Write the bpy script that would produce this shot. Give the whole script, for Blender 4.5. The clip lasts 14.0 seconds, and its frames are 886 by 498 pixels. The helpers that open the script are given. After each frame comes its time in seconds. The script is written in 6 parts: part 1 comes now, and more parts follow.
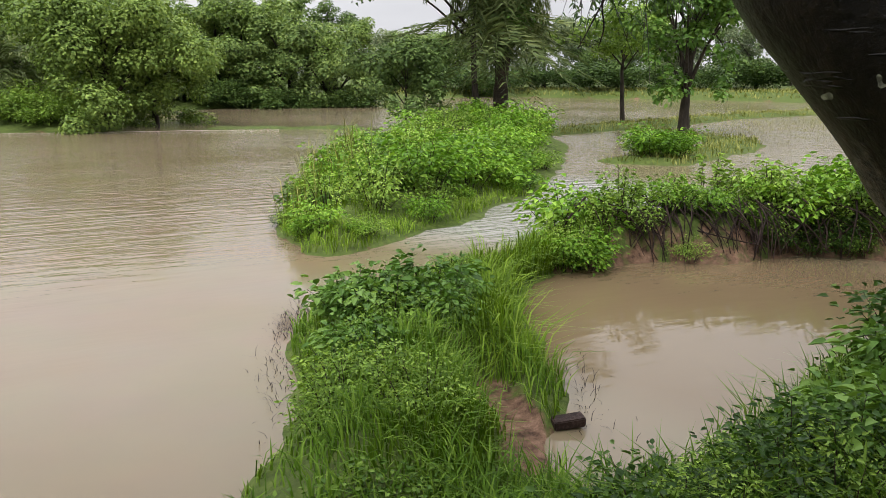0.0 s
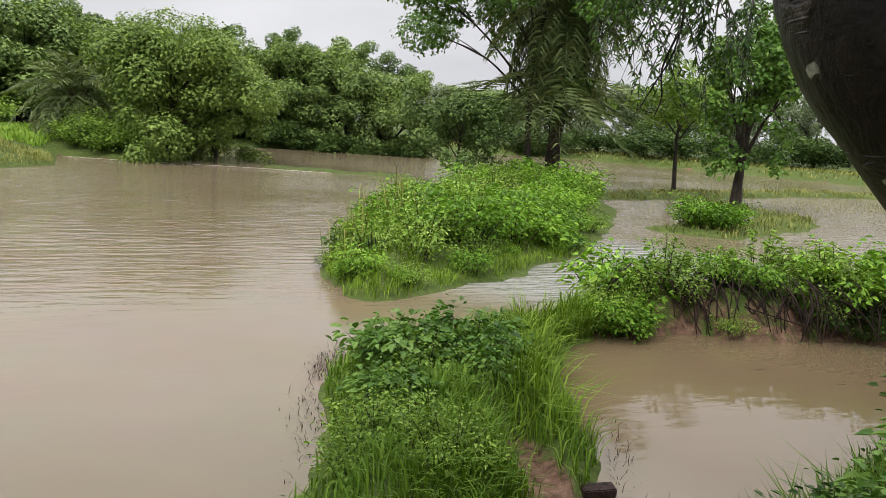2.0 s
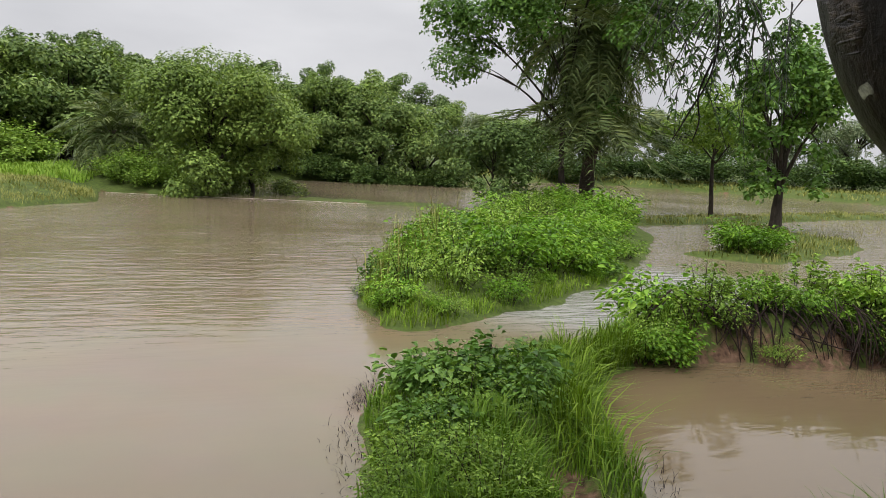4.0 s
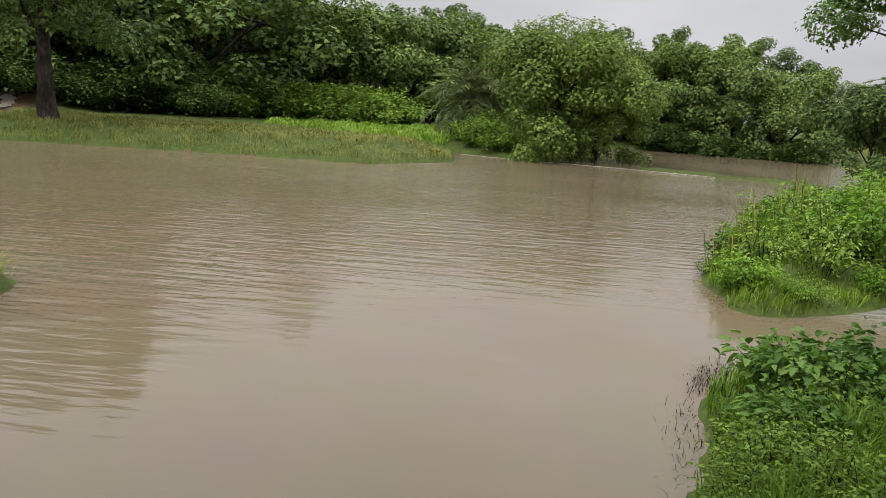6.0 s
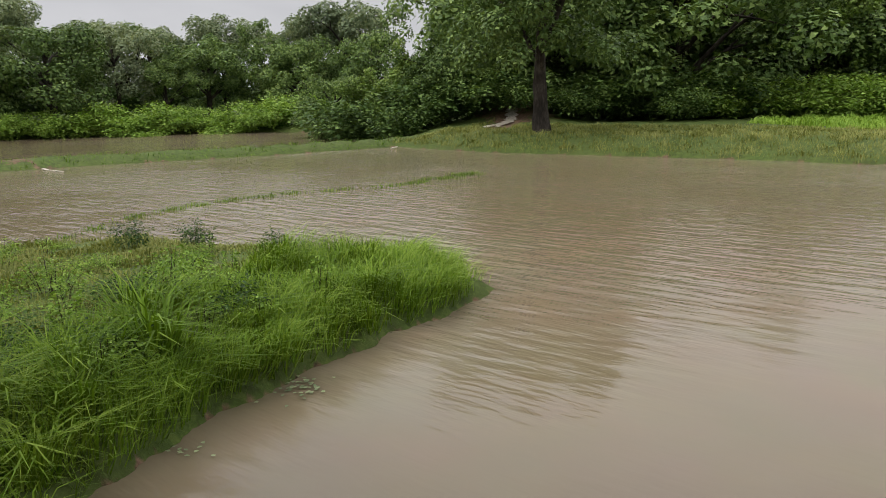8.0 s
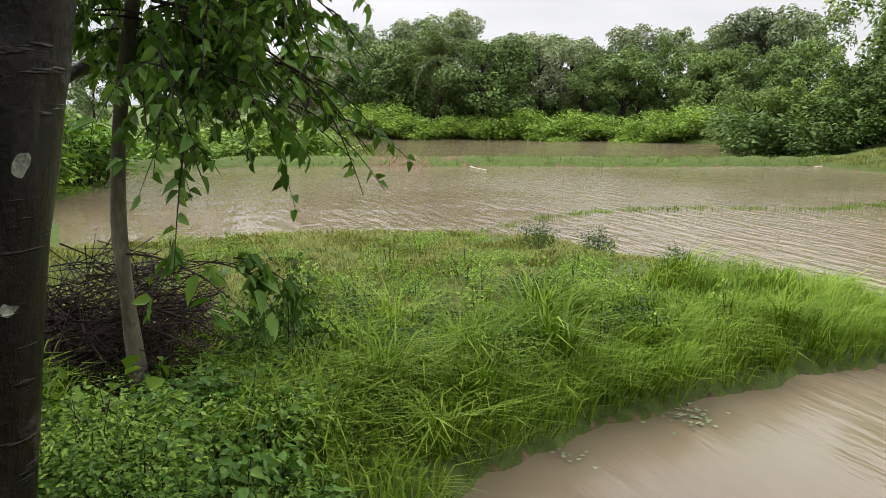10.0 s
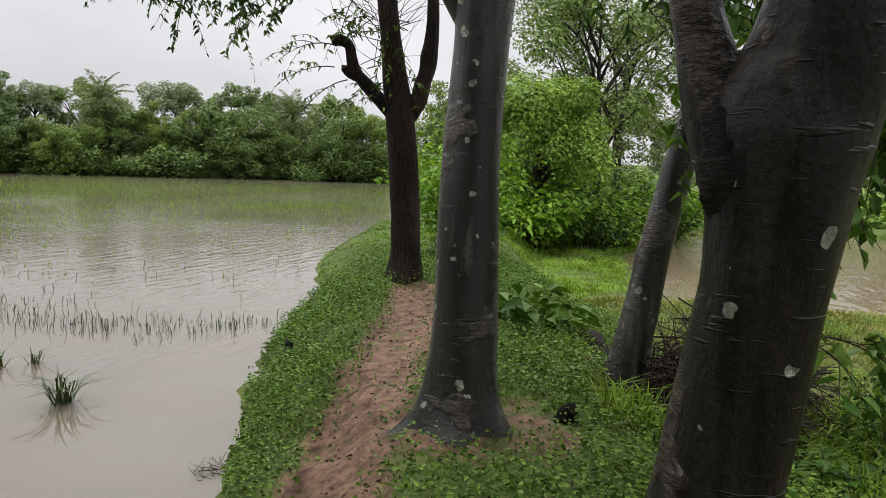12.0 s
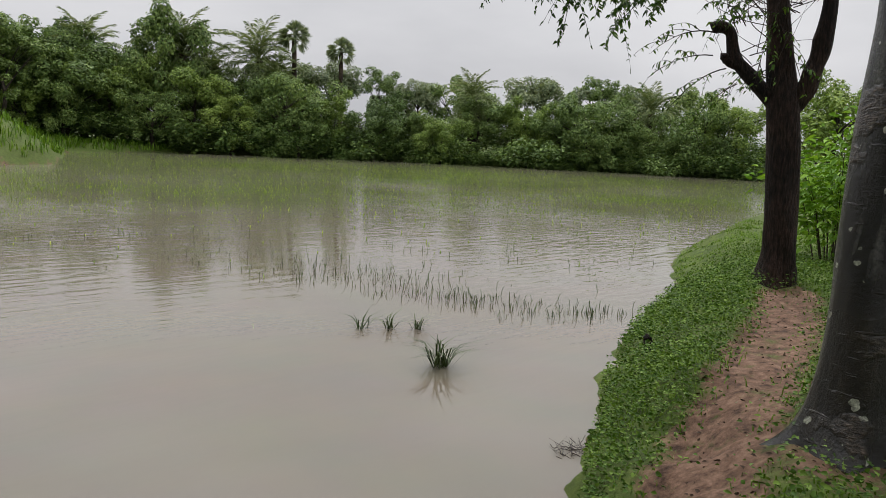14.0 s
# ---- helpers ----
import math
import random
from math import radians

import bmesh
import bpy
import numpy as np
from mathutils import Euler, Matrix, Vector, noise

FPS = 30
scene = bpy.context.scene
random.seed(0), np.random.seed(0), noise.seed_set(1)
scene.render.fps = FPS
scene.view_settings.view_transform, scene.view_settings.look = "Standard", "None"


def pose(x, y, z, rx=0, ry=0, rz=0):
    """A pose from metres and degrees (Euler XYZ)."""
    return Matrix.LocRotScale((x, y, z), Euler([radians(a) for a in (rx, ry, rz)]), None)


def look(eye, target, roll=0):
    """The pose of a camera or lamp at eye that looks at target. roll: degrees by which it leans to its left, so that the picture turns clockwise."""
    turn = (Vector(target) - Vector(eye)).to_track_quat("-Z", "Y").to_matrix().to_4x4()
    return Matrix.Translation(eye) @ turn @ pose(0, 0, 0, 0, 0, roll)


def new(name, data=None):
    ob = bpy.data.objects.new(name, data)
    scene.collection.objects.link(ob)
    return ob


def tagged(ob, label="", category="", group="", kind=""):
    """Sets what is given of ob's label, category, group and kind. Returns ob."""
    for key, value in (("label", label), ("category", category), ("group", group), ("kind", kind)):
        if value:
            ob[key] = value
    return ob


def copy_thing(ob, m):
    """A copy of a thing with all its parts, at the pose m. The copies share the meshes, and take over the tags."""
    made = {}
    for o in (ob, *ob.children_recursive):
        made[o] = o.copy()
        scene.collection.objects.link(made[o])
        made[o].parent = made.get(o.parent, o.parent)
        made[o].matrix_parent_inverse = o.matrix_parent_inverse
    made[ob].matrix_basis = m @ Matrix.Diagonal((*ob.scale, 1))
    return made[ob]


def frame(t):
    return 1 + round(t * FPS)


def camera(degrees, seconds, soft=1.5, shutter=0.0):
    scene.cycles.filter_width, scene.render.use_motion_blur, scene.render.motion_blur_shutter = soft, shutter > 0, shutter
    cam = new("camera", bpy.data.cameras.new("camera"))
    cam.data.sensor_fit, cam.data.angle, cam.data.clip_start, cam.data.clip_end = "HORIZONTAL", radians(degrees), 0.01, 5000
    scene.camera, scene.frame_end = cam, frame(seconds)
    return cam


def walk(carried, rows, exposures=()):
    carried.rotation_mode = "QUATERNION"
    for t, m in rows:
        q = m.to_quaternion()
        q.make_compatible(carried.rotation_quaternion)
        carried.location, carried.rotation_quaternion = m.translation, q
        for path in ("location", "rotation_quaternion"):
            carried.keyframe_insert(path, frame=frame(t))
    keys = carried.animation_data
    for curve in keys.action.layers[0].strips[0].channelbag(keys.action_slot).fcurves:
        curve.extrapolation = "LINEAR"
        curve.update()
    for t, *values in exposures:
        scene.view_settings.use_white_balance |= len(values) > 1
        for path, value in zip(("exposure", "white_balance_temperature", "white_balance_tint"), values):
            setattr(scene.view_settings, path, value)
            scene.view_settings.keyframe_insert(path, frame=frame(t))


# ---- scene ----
cam = camera(59.4, 14.0, 0.8)
PATH = [
    (0, (0.001, 0.0, 2.236), (0.0, 1.95, 1.791), -0.2),
    (0.5, (0.002, 0.017, 2.234), (-0.08, 1.968, 1.8), 0.6),
    (1, (-0.005, 0.004, 2.233), (-0.156, 1.959, 1.839), 2.0),
    (1.5, (-0.009, -0.009, 2.236), (-0.155, 1.956, 1.889), 3.3),
    (2, (-0.008, -0.009, 2.236), (-0.122, 1.962, 1.921), 3.9),
    (2.2, (-0.009, -0.012, 2.236), (-0.12, 1.962, 1.934), 4.0),
    (4.3, (-0.043, 0.004, 2.235), (-0.28, 1.975, 1.99), 2.6),
    (4.5, (-0.05, 0.023, 2.211), (-0.321, 1.989, 1.963), 2.9),
    (5, (-0.087, 0.066, 2.189), (-0.53, 1.996, 1.909), 4.1),
    (5.5, (-0.137, 0.121, 2.17), (-0.865, 1.954, 1.842), 4.7),
    (6, (-0.215, 0.25, 2.127), (-1.21, 1.946, 1.759), 3.7),
    (6.5, (-0.276, 0.354, 2.122), (-1.482, 1.899, 1.726), 2.1),
    (7, (-0.287, 0.488, 2.165), (-1.725, 1.815, 1.746), 1.3),
    (7.5, (-0.395, 0.685, 2.18), (-2.035, 1.748, 1.759), -0.5),
    (7.7, (-0.427, 0.73, 2.178), (-2.133, 1.69, 1.769), -0.9),
    (9.8, (-0.636, 0.681, 2.187), (-2.604, 0.657, 1.833), 0.5),
    (10, (-0.633, 0.672, 2.189), (-2.594, 0.523, 1.829), 0.4),
    (10.5, (-0.612, 0.597, 2.189), (-2.539, 0.187, 1.847), 0.6),
    (11, (-0.539, 0.458, 2.206), (-2.397, -0.219, 1.906), 0.2),
    (11.5, (-0.461, 0.339, 2.207), (-2.148, -0.703, 1.947), 0.9),
    (12, (-0.393, 0.268, 2.205), (-1.833, -1.101, 1.973), 2.0),
    (12.5, (-0.341, 0.208, 2.199), (-1.559, -1.363, 1.981), 2.8),
    (13, (-0.309, 0.192, 2.185), (-1.369, -1.489, 1.963), 2.9),
    (13.5, (-0.274, 0.192, 2.183), (-1.176, -1.575, 1.934), 3.0),
    (14, (-0.239, 0.174, 2.171), (-0.954, -1.672, 1.887), 2.7),
]
walk(cam, [(t, look(eye, target, roll)) for t, eye, target, roll in PATH], [(0.0, 0.46), (1.0, 0.32), (2.0, 0.34), (4.5, 0.12), (6.5, 0.02), (7.7, -0.04), (9.8, 0.5), (11.0, 0.6), (12.0, 0.26), (13.0, 0.1), (14.0, 0.02)])

# ---------------------------------------------------------------- light
SUN_ELEV, SUN_TURN = radians(58), radians(200)
world = bpy.data.worlds.new("overcast_sky")
scene.world = world
world.use_nodes = True
wn, wl = world.node_tree.nodes, world.node_tree.links
wn.clear()
w_out = wn.new("ShaderNodeOutputWorld")
w_bg = wn.new("ShaderNodeBackground")
w_sky = wn.new("ShaderNodeTexSky")
w_sky.sky_type = "NISHITA"
w_sky.sun_disc = False
w_sky.sun_elevation, w_sky.sun_rotation = SUN_ELEV, SUN_TURN
w_sky.air_density, w_sky.dust_density, w_sky.ozone_density = 1.0, 6.0, 1.0
w_grey = wn.new("ShaderNodeHueSaturation")
w_grey.inputs["Saturation"].default_value = 0.16
w_cloud = wn.new("ShaderNodeTexNoise")
w_cloud.inputs["Scale"].default_value = 2.3
w_cloud.inputs["Detail"].default_value = 6.0
w_map = wn.new("ShaderNodeMapping")
w_map.inputs["Scale"].default_value = (1.0, 1.0, 3.2)
w_co = wn.new("ShaderNodeTexCoord")
w_ramp = wn.new("ShaderNodeValToRGB")
w_ramp.color_ramp.elements[0].position, w_ramp.color_ramp.elements[1].position = 0.30, 0.70
w_ramp.color_ramp.elements[0].color = (0.56, 0.565, 0.60, 1)
w_ramp.color_ramp.elements[1].color = (0.80, 0.80, 0.83, 1)
w_mix = wn.new("ShaderNodeMix")
w_mix.data_type = "RGBA"
w_mix.inputs["Factor"].default_value = 0.82
w_scale = wn.new("ShaderNodeVectorMath")
w_scale.operation = "SCALE"
w_scale.inputs["Scale"].default_value = 0.10
wl.new(w_co.outputs["Generated"], w_map.inputs["Vector"])
wl.new(w_map.outputs["Vector"], w_cloud.inputs["Vector"])
wl.new(w_cloud.outputs["Fac"], w_ramp.inputs["Fac"])
wl.new(w_sky.outputs["Color"], w_grey.inputs["Color"])
wl.new(w_grey.outputs["Color"], w_scale.inputs[0])
wl.new(w_scale.outputs["Vector"], w_mix.inputs["A"])
wl.new(w_ramp.outputs["Color"], w_mix.inputs["B"])
w_sep = wn.new("ShaderNodeSeparateXYZ")
w_high = wn.new("ShaderNodeMapRange")
w_high.inputs["From Min"].default_value, w_high.inputs["From Max"].default_value = 0.20, 0.62
w_high.inputs["To Min"].default_value, w_high.inputs["To Max"].default_value = 1.0, 2.9
w_lift = wn.new("ShaderNodeVectorMath")
w_lift.operation = "SCALE"
wl.new(w_co.outputs["Generated"], w_sep.inputs["Vector"])
wl.new(w_sep.outputs["Z"], w_high.inputs["Value"])
wl.new(w_mix.outputs["Result"], w_lift.inputs[0])
wl.new(w_high.outputs["Result"], w_lift.inputs["Scale"])
wl.new(w_lift.outputs["Vector"], w_bg.inputs["Color"])
w_bg.inputs["Strength"].default_value = 1.0
wl.new(w_bg.outputs["Background"], w_out.inputs["Surface"])

sun_data = bpy.data.lights.new("sun", "SUN")
sun_data.energy, sun_data.angle, sun_data.color = 1.4, radians(25), (1.0, 0.975, 0.94)
sun = new("sun", sun_data)
sun.matrix_world = look((0, 0, 60), (60 * math.sin(-SUN_TURN) / math.tan(SUN_ELEV), -60 * math.cos(SUN_TURN) / math.tan(SUN_ELEV), 0))


# ---------------------------------------------------------------- materials
def material(name):
    m = bpy.data.materials.new(name)
    m.use_nodes = True
    n = m.node_tree.nodes
    return m, n, m.node_tree.links, n["Principled BSDF"]


def ramp(n, stops):
    r = n.new("ShaderNodeValToRGB")
    e = r.color_ramp.elements
    while len(e) < len(stops):
        e.new(0.5)
    for k, (p, c) in enumerate(stops):
        e[k].position, e[k].color = p, (*c, 1)
    return r


def noise_node(n, l, scale, detail=4.0, co=None, rough=0.55):
    t = n.new("ShaderNodeTexNoise")
    t.inputs["Scale"].default_value, t.inputs["Detail"].default_value, t.inputs["Roughness"].default_value = scale, detail, rough
    if co is not None:
        l.new(co, t.inputs["Vector"])
    return t


def place_node(n, scale=None, l=None):
    g = n.new("ShaderNodeNewGeometry")
    if scale is None:
        return g.outputs["Position"]
    mp = n.new("ShaderNodeMapping")
    mp.inputs["Scale"].default_value = scale
    l.new(g.outputs["Position"], mp.inputs["Vector"])
    return mp.outputs["Vector"]


def mix_colour(n, l, fac, a, b, blend="MIX"):
    m = n.new("ShaderNodeMix")
    m.data_type, m.blend_type = "RGBA", blend
    for sock, v in (("Factor", fac), ("A", a), ("B", b)):
        if isinstance(v, (int, float)):
            m.inputs[sock].default_value = v
        elif isinstance(v, tuple):
            m.inputs[sock].default_value = (*v, 1)
        else:
            l.new(v, m.inputs[sock])
    return m.outputs["Result"]


def bump(n, l, bsdf, height, strength, distance):
    b = n.new("ShaderNodeBump")
    b.inputs["Strength"].default_value, b.inputs["Distance"].default_value = strength, distance
    l.new(height, b.inputs["Height"])
    l.new(b.outputs["Normal"], bsdf.inputs["Normal"])
    return b


def leaf_material(name, dark, mid, light, gloss=0.45, through_light=0.3, patch=0.35, shine=0.2):
    """Leaves: each leaf its own shade, broad patches over the plant, light that shines through."""
    m, n, l, b = material(name)
    g = n.new("ShaderNodeNewGeometry")
    oi = n.new("ShaderNodeObjectInfo")
    r = ramp(n, [(0.0, dark), (0.55, mid), (1.0, light)])
    big = noise_node(n, l, patch, 2.0, g.outputs["Position"])
    add = n.new("ShaderNodeMath")
    add.operation = "MULTIPLY_ADD"
    add.inputs[1].default_value, add.inputs[2].default_value = 0.55, -0.10
    l.new(g.outputs["Random Per Island"], add.inputs[0])
    add2 = n.new("ShaderNodeMath")
    add2.operation = "MULTIPLY_ADD"
    add2.inputs[1].default_value = 0.55
    l.new(big.outputs["Fac"], add2.inputs[0])
    l.new(add.outputs[0], add2.inputs[2])
    add3 = n.new("ShaderNodeMath")
    add3.operation = "MULTIPLY_ADD"
    add3.inputs[1].default_value = 0.22
    l.new(oi.outputs["Random"], add3.inputs[0])
    l.new(add2.outputs[0], add3.inputs[2])
    l.new(add3.outputs[0], r.inputs["Fac"])
    l.new(r.outputs["Color"], b.inputs["Base Color"])
    b.inputs["Roughness"].default_value = gloss
    b.inputs["IOR"].default_value = 1.40
    b.inputs["Specular IOR Level"].default_value = shine
    tr = n.new("ShaderNodeBsdfTranslucent")
    warm = mix_colour(n, l, 1.0, r.outputs["Color"], (1.0, 1.0, 0.45), "MULTIPLY")
    l.new(warm, tr.inputs["Color"])
    mx = n.new("ShaderNodeMixShader")
    mx.inputs[0].default_value = 0.75 * through_light
    l.new(b.outputs[0], mx.inputs[1])
    l.new(tr.outputs[0], mx.inputs[2])
    l.new(mx.outputs[0], n["Material Output"].inputs["Surface"])
    return m


def bark_material(name, dark, light, stretch=(9, 9, 2.2), spots=0.0, gloss=0.6, ring=0.0, crack=0.5, depth=0.02, weathered_sheen=0.5, shine=0.3):
    m, n, l, b = material(name)
    tc = n.new("ShaderNodeTexCoord")
    mp = n.new("ShaderNodeMapping")
    mp.inputs["Scale"].default_value = stretch
    l.new(tc.outputs["Object"], mp.inputs["Vector"])
    grain = noise_node(n, l, 2.2, 7.0, mp.outputs["Vector"], 0.65)
    patch = noise_node(n, l, 1.3, 3.0, tc.outputs["Object"])
    mixv = n.new("ShaderNodeMath")
    mixv.operation = "MULTIPLY_ADD"
    mixv.inputs[1].default_value = 0.5
    l.new(patch.outputs["Fac"], mixv.inputs[0])
    half = n.new("ShaderNodeMath")
    half.operation = "MULTIPLY"
    half.inputs[1].default_value = 0.55
    l.new(grain.outputs["Fac"], half.inputs[0])
    l.new(half.outputs[0], mixv.inputs[2])
    mid = tuple(a * 0.75 + c * 0.25 for a, c in zip(dark, light))
    r = ramp(n, [(0.42, dark), (0.53, mid), (0.66, light)])
    l.new(mixv.outputs[0], r.inputs["Fac"])
    colour = r.outputs["Color"]
    height = grain.outputs["Fac"]
    if spots:
        # pale streaks between dark wet runs: weathered bark, and sky sheen put into the colour
        mp4 = n.new("ShaderNodeMapping")
        mp4.inputs["Scale"].default_value = (5.0, 5.0, 0.55)
        l.new(tc.outputs["Object"], mp4.inputs["Vector"])
        runs = noise_node(n, l, 1.0, 5.0, mp4.outputs["Vector"], 0.6)
        dry = n.new("ShaderNodeMapRange")
        dry.inputs["From Min"].default_value, dry.inputs["From Max"].default_value = 0.50, 0.62
        dry.inputs["To Max"].default_value = weathered_sheen
        l.new(runs.outputs["Fac"], dry.inputs["Value"])
        colour = mix_colour(n, l, dry.outputs[0], colour, (0.088, 0.086, 0.076))
        # pale lichen discs, scattered, each a little ragged
        wob = noise_node(n, l, 14.0, 2.0, tc.outputs["Object"])
        shift = n.new("ShaderNodeVectorMath")
        shift.operation = "MULTIPLY_ADD"
        shift.inputs[1].default_value = (0.06, 0.06, 0.06)
        l.new(wob.outputs["Color"], shift.inputs[0])
        l.new(tc.outputs["Object"], shift.inputs[2])
        v = n.new("ShaderNodeTexVoronoi")
        v.inputs["Scale"].default_value = 11.0
        l.new(shift.outputs[0], v.inputs["Vector"])
        sep = n.new("ShaderNodeSeparateColor")
        l.new(v.outputs["Color"], sep.inputs[0])
        # each disc its own size, most of them missing
        size = n.new("ShaderNodeMapRange")
        size.inputs["From Min"].default_value, size.inputs["From Max"].default_value = 0.55, 1.0
        size.inputs["To Min"].default_value, size.inputs["To Max"].default_value = -0.02, spots
        l.new(sep.outputs[0], size.inputs["Value"])
        th = n.new("ShaderNodeMath")
        th.operation = "LESS_THAN"
        l.new(v.outputs["Distance"], th.inputs[0])
        l.new(size.outputs[0], th.inputs[1])
        lichen = noise_node(n, l, 30.0, 3.0, tc.outputs["Object"], 0.6)
        pale = ramp(n, [(0.3, (0.10, 0.10, 0.075)), (0.6, (0.36, 0.37, 0.30))])
        l.new(lichen.outputs["Fac"], pale.inputs["Fac"])
        colour = mix_colour(n, l, th.outputs[0], colour, pale.outputs["Color"])
        # corky brown patches, cracked all over
        cork = noise_node(n, l, 2.6, 3.0, tc.outputs["Object"], 0.6)
        mask = n.new("ShaderNodeMapRange")
        mask.inputs["From Min"].default_value, mask.inputs["From Max"].default_value = 0.575, 0.62
        l.new(cork.outputs["Fac"], mask.inputs["Value"])
        mp3 = n.new("ShaderNodeMapping")
        mp3.inputs["Scale"].default_value = (22, 22, 60)
        l.new(tc.outputs["Object"], mp3.inputs["Vector"])
        crumb = noise_node(n, l, 1.0, 4.0, mp3.outputs["Vector"], 0.7)
        brown = ramp(n, [(0.38, (0.006, 0.004, 0.003)), (0.62, (0.085, 0.064, 0.046))])
        l.new(crumb.outputs["Fac"], brown.inputs["Fac"])
        colour = mix_colour(n, l, mask.outputs[0], colour, brown.outputs["Color"])
        rise = n.new("ShaderNodeMath")
        rise.operation = "MULTIPLY"
        l.new(crumb.outputs["Fac"], rise.inputs[0])
        l.new(mask.outputs[0], rise.inputs[1])
        rise2 = n.new("ShaderNodeMath")
        rise2.operation = "MULTIPLY_ADD"
        rise2.inputs[1].default_value = 1.3
        l.new(rise.outputs[0], rise2.inputs[0])
        l.new(height, rise2.inputs[2])
        height = rise2.outputs[0]
        # fine grain and pores all over
        pore = noise_node(n, l, 48.0, 6.0, tc.outputs["Object"], 0.7)
        tone = ramp(n, [(0.32, (0.25, 0.25, 0.25)), (0.52, (0.9, 0.9, 0.88)), (0.72, (1.55, 1.5, 1.4))])
        l.new(pore.outputs["Fac"], tone.inputs["Fac"])
        colour = mix_colour(n, l, 1.0, colour, tone.outputs["Color"], "MULTIPLY")
        rise3 = n.new("ShaderNodeMath")
        rise3.operation = "MULTIPLY_ADD"
        rise3.inputs[1].default_value = 0.45
        l.new(pore.outputs["Fac"], rise3.inputs[0])
        l.new(height, rise3.inputs[2])
        height = rise3.outputs[0]
        wet = n.new("ShaderNodeMapRange")
        wet.inputs["From Min"].default_value, wet.inputs["From Max"].default_value = 0.35, 0.65
        wet.inputs["To Min"].default_value, wet.inputs["To Max"].default_value = 0.2, 0.42
        l.new(patch.outputs["Fac"], wet.inputs["Value"])
        l.new(wet.outputs[0], b.inputs["Roughness"])
    if ring:
        # short level scars round the trunk
        mp2 = n.new("ShaderNodeMapping")
        mp2.inputs["Scale"].default_value = (6, 6, 44)
        l.new(tc.outputs["Object"], mp2.inputs["Vector"])
        sc = noise_node(n, l, 1.0, 2.0, mp2.outputs["Vector"])
        th2 = n.new("ShaderNodeMapRange")
        th2.inputs["From Min"].default_value, th2.inputs["From Max"].default_value = 0.64, 0.70
        l.new(sc.outputs["Fac"], th2.inputs["Value"])
        sub = n.new("ShaderNodeMath")
        sub.operation = "MULTIPLY_ADD"
        sub.inputs[1].default_value = ring
        l.new(th2.outputs[0], sub.inputs[0])
        l.new(height, sub.inputs[2])
        height = sub.outputs[0]
        scar = n.new("ShaderNodeMath")
        scar.operation = "MULTIPLY"
        scar.inputs[1].default_value = 0.14
        l.new(th2.outputs[0], scar.inputs[0])
        colour = mix_colour(n, l, scar.outputs[0], colour, tuple(c * 1.3 + 0.02 for c in light))
    l.new(colour, b.inputs["Base Color"])
    b.inputs["Roughness"].default_value = gloss
    b.inputs["Specular IOR Level"].default_value = shine if spots else 0.15
    bump(n, l, b, height, crack, depth)
    return m


LEAF_FAR = leaf_material("leaves_dark_wood", (0.009, 0.020, 0.007), (0.103, 0.165, 0.046), (0.28, 0.37, 0.108), 0.48, 0.27, 0.12, 0.16)
LEAF_FAR_B = leaf_material("leaves_yellow_green_wood", (0.018, 0.038, 0.009), (0.145, 0.22, 0.046), (0.32, 0.41, 0.10), 0.48, 0.3, 0.15, 0.16)
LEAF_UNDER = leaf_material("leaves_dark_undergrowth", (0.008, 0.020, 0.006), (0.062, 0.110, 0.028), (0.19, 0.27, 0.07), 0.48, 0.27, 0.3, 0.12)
# rain haze over the far trees, put into the leaf colour
LEAF_HAZE = leaf_material("leaves_haze_tinted", (0.05, 0.075, 0.045), (0.165, 0.21, 0.115), (0.32, 0.36, 0.20), 0.6, 0.3, 0.12, 0.14)
LEAF_BUSH = leaf_material("leaves_bright_bush", (0.018, 0.052, 0.005), (0.125, 0.26, 0.022), (0.30, 0.47, 0.06), 0.42, 0.38, 0.6)
LEAF_HERB = leaf_material("leaves_soft_herb", (0.024, 0.056, 0.007), (0.165, 0.275, 0.04), (0.35, 0.48, 0.10), 0.45, 0.38, 0.6)
LEAF_MID = leaf_material("leaves_broad_weed", (0.014, 0.038, 0.008), (0.085, 0.175, 0.03), (0.20, 0.32, 0.07), 0.4, 0.38, 0.6)
LEAF_DARK = leaf_material("leaves_deep_green", (0.008, 0.02, 0.005), (0.034, 0.078, 0.014), (0.10, 0.175, 0.035), 0.36, 0.38, 0.5)
LEAF_PALM = leaf_material("palm_leaflets", (0.02, 0.036, 0.012), (0.11, 0.15, 0.05), (0.26, 0.30, 0.12), 0.45, 0.3, 0.4)
LEAF_CREEP = leaf_material("creeping_leaves", (0.006, 0.020, 0.003), (0.052, 0.112, 0.013), (0.19, 0.29, 0.05), 0.45, 0.2, 1.6, 0.15)
RICE = leaf_material("young_rice", (0.07, 0.13, 0.012), (0.19, 0.32, 0.035), (0.30, 0.42, 0.07), 0.45, 0.3, 0.5)
GRASS = leaf_material("tall_wet_grass", (0.022, 0.05, 0.004), (0.135, 0.23, 0.018), (0.29, 0.39, 0.06), 0.45, 0.3, 0.5, 0.1)
GRASS_DRY = leaf_material("seeding_grass", (0.045, 0.06, 0.012), (0.155, 0.175, 0.042), (0.31, 0.30, 0.10), 0.5, 0.25, 0.4, 0.1)
GRASS_DEEP = leaf_material("deep_green_grass", (0.014, 0.038, 0.003), (0.08, 0.158, 0.012), (0.21, 0.31, 0.045), 0.45, 0.3, 0.6, 0.12)
REED = leaf_material("dark_water_sprigs", (0.012, 0.022, 0.006), (0.036, 0.058, 0.016), (0.08, 0.105, 0.036), 0.5, 0.15, 0.5)
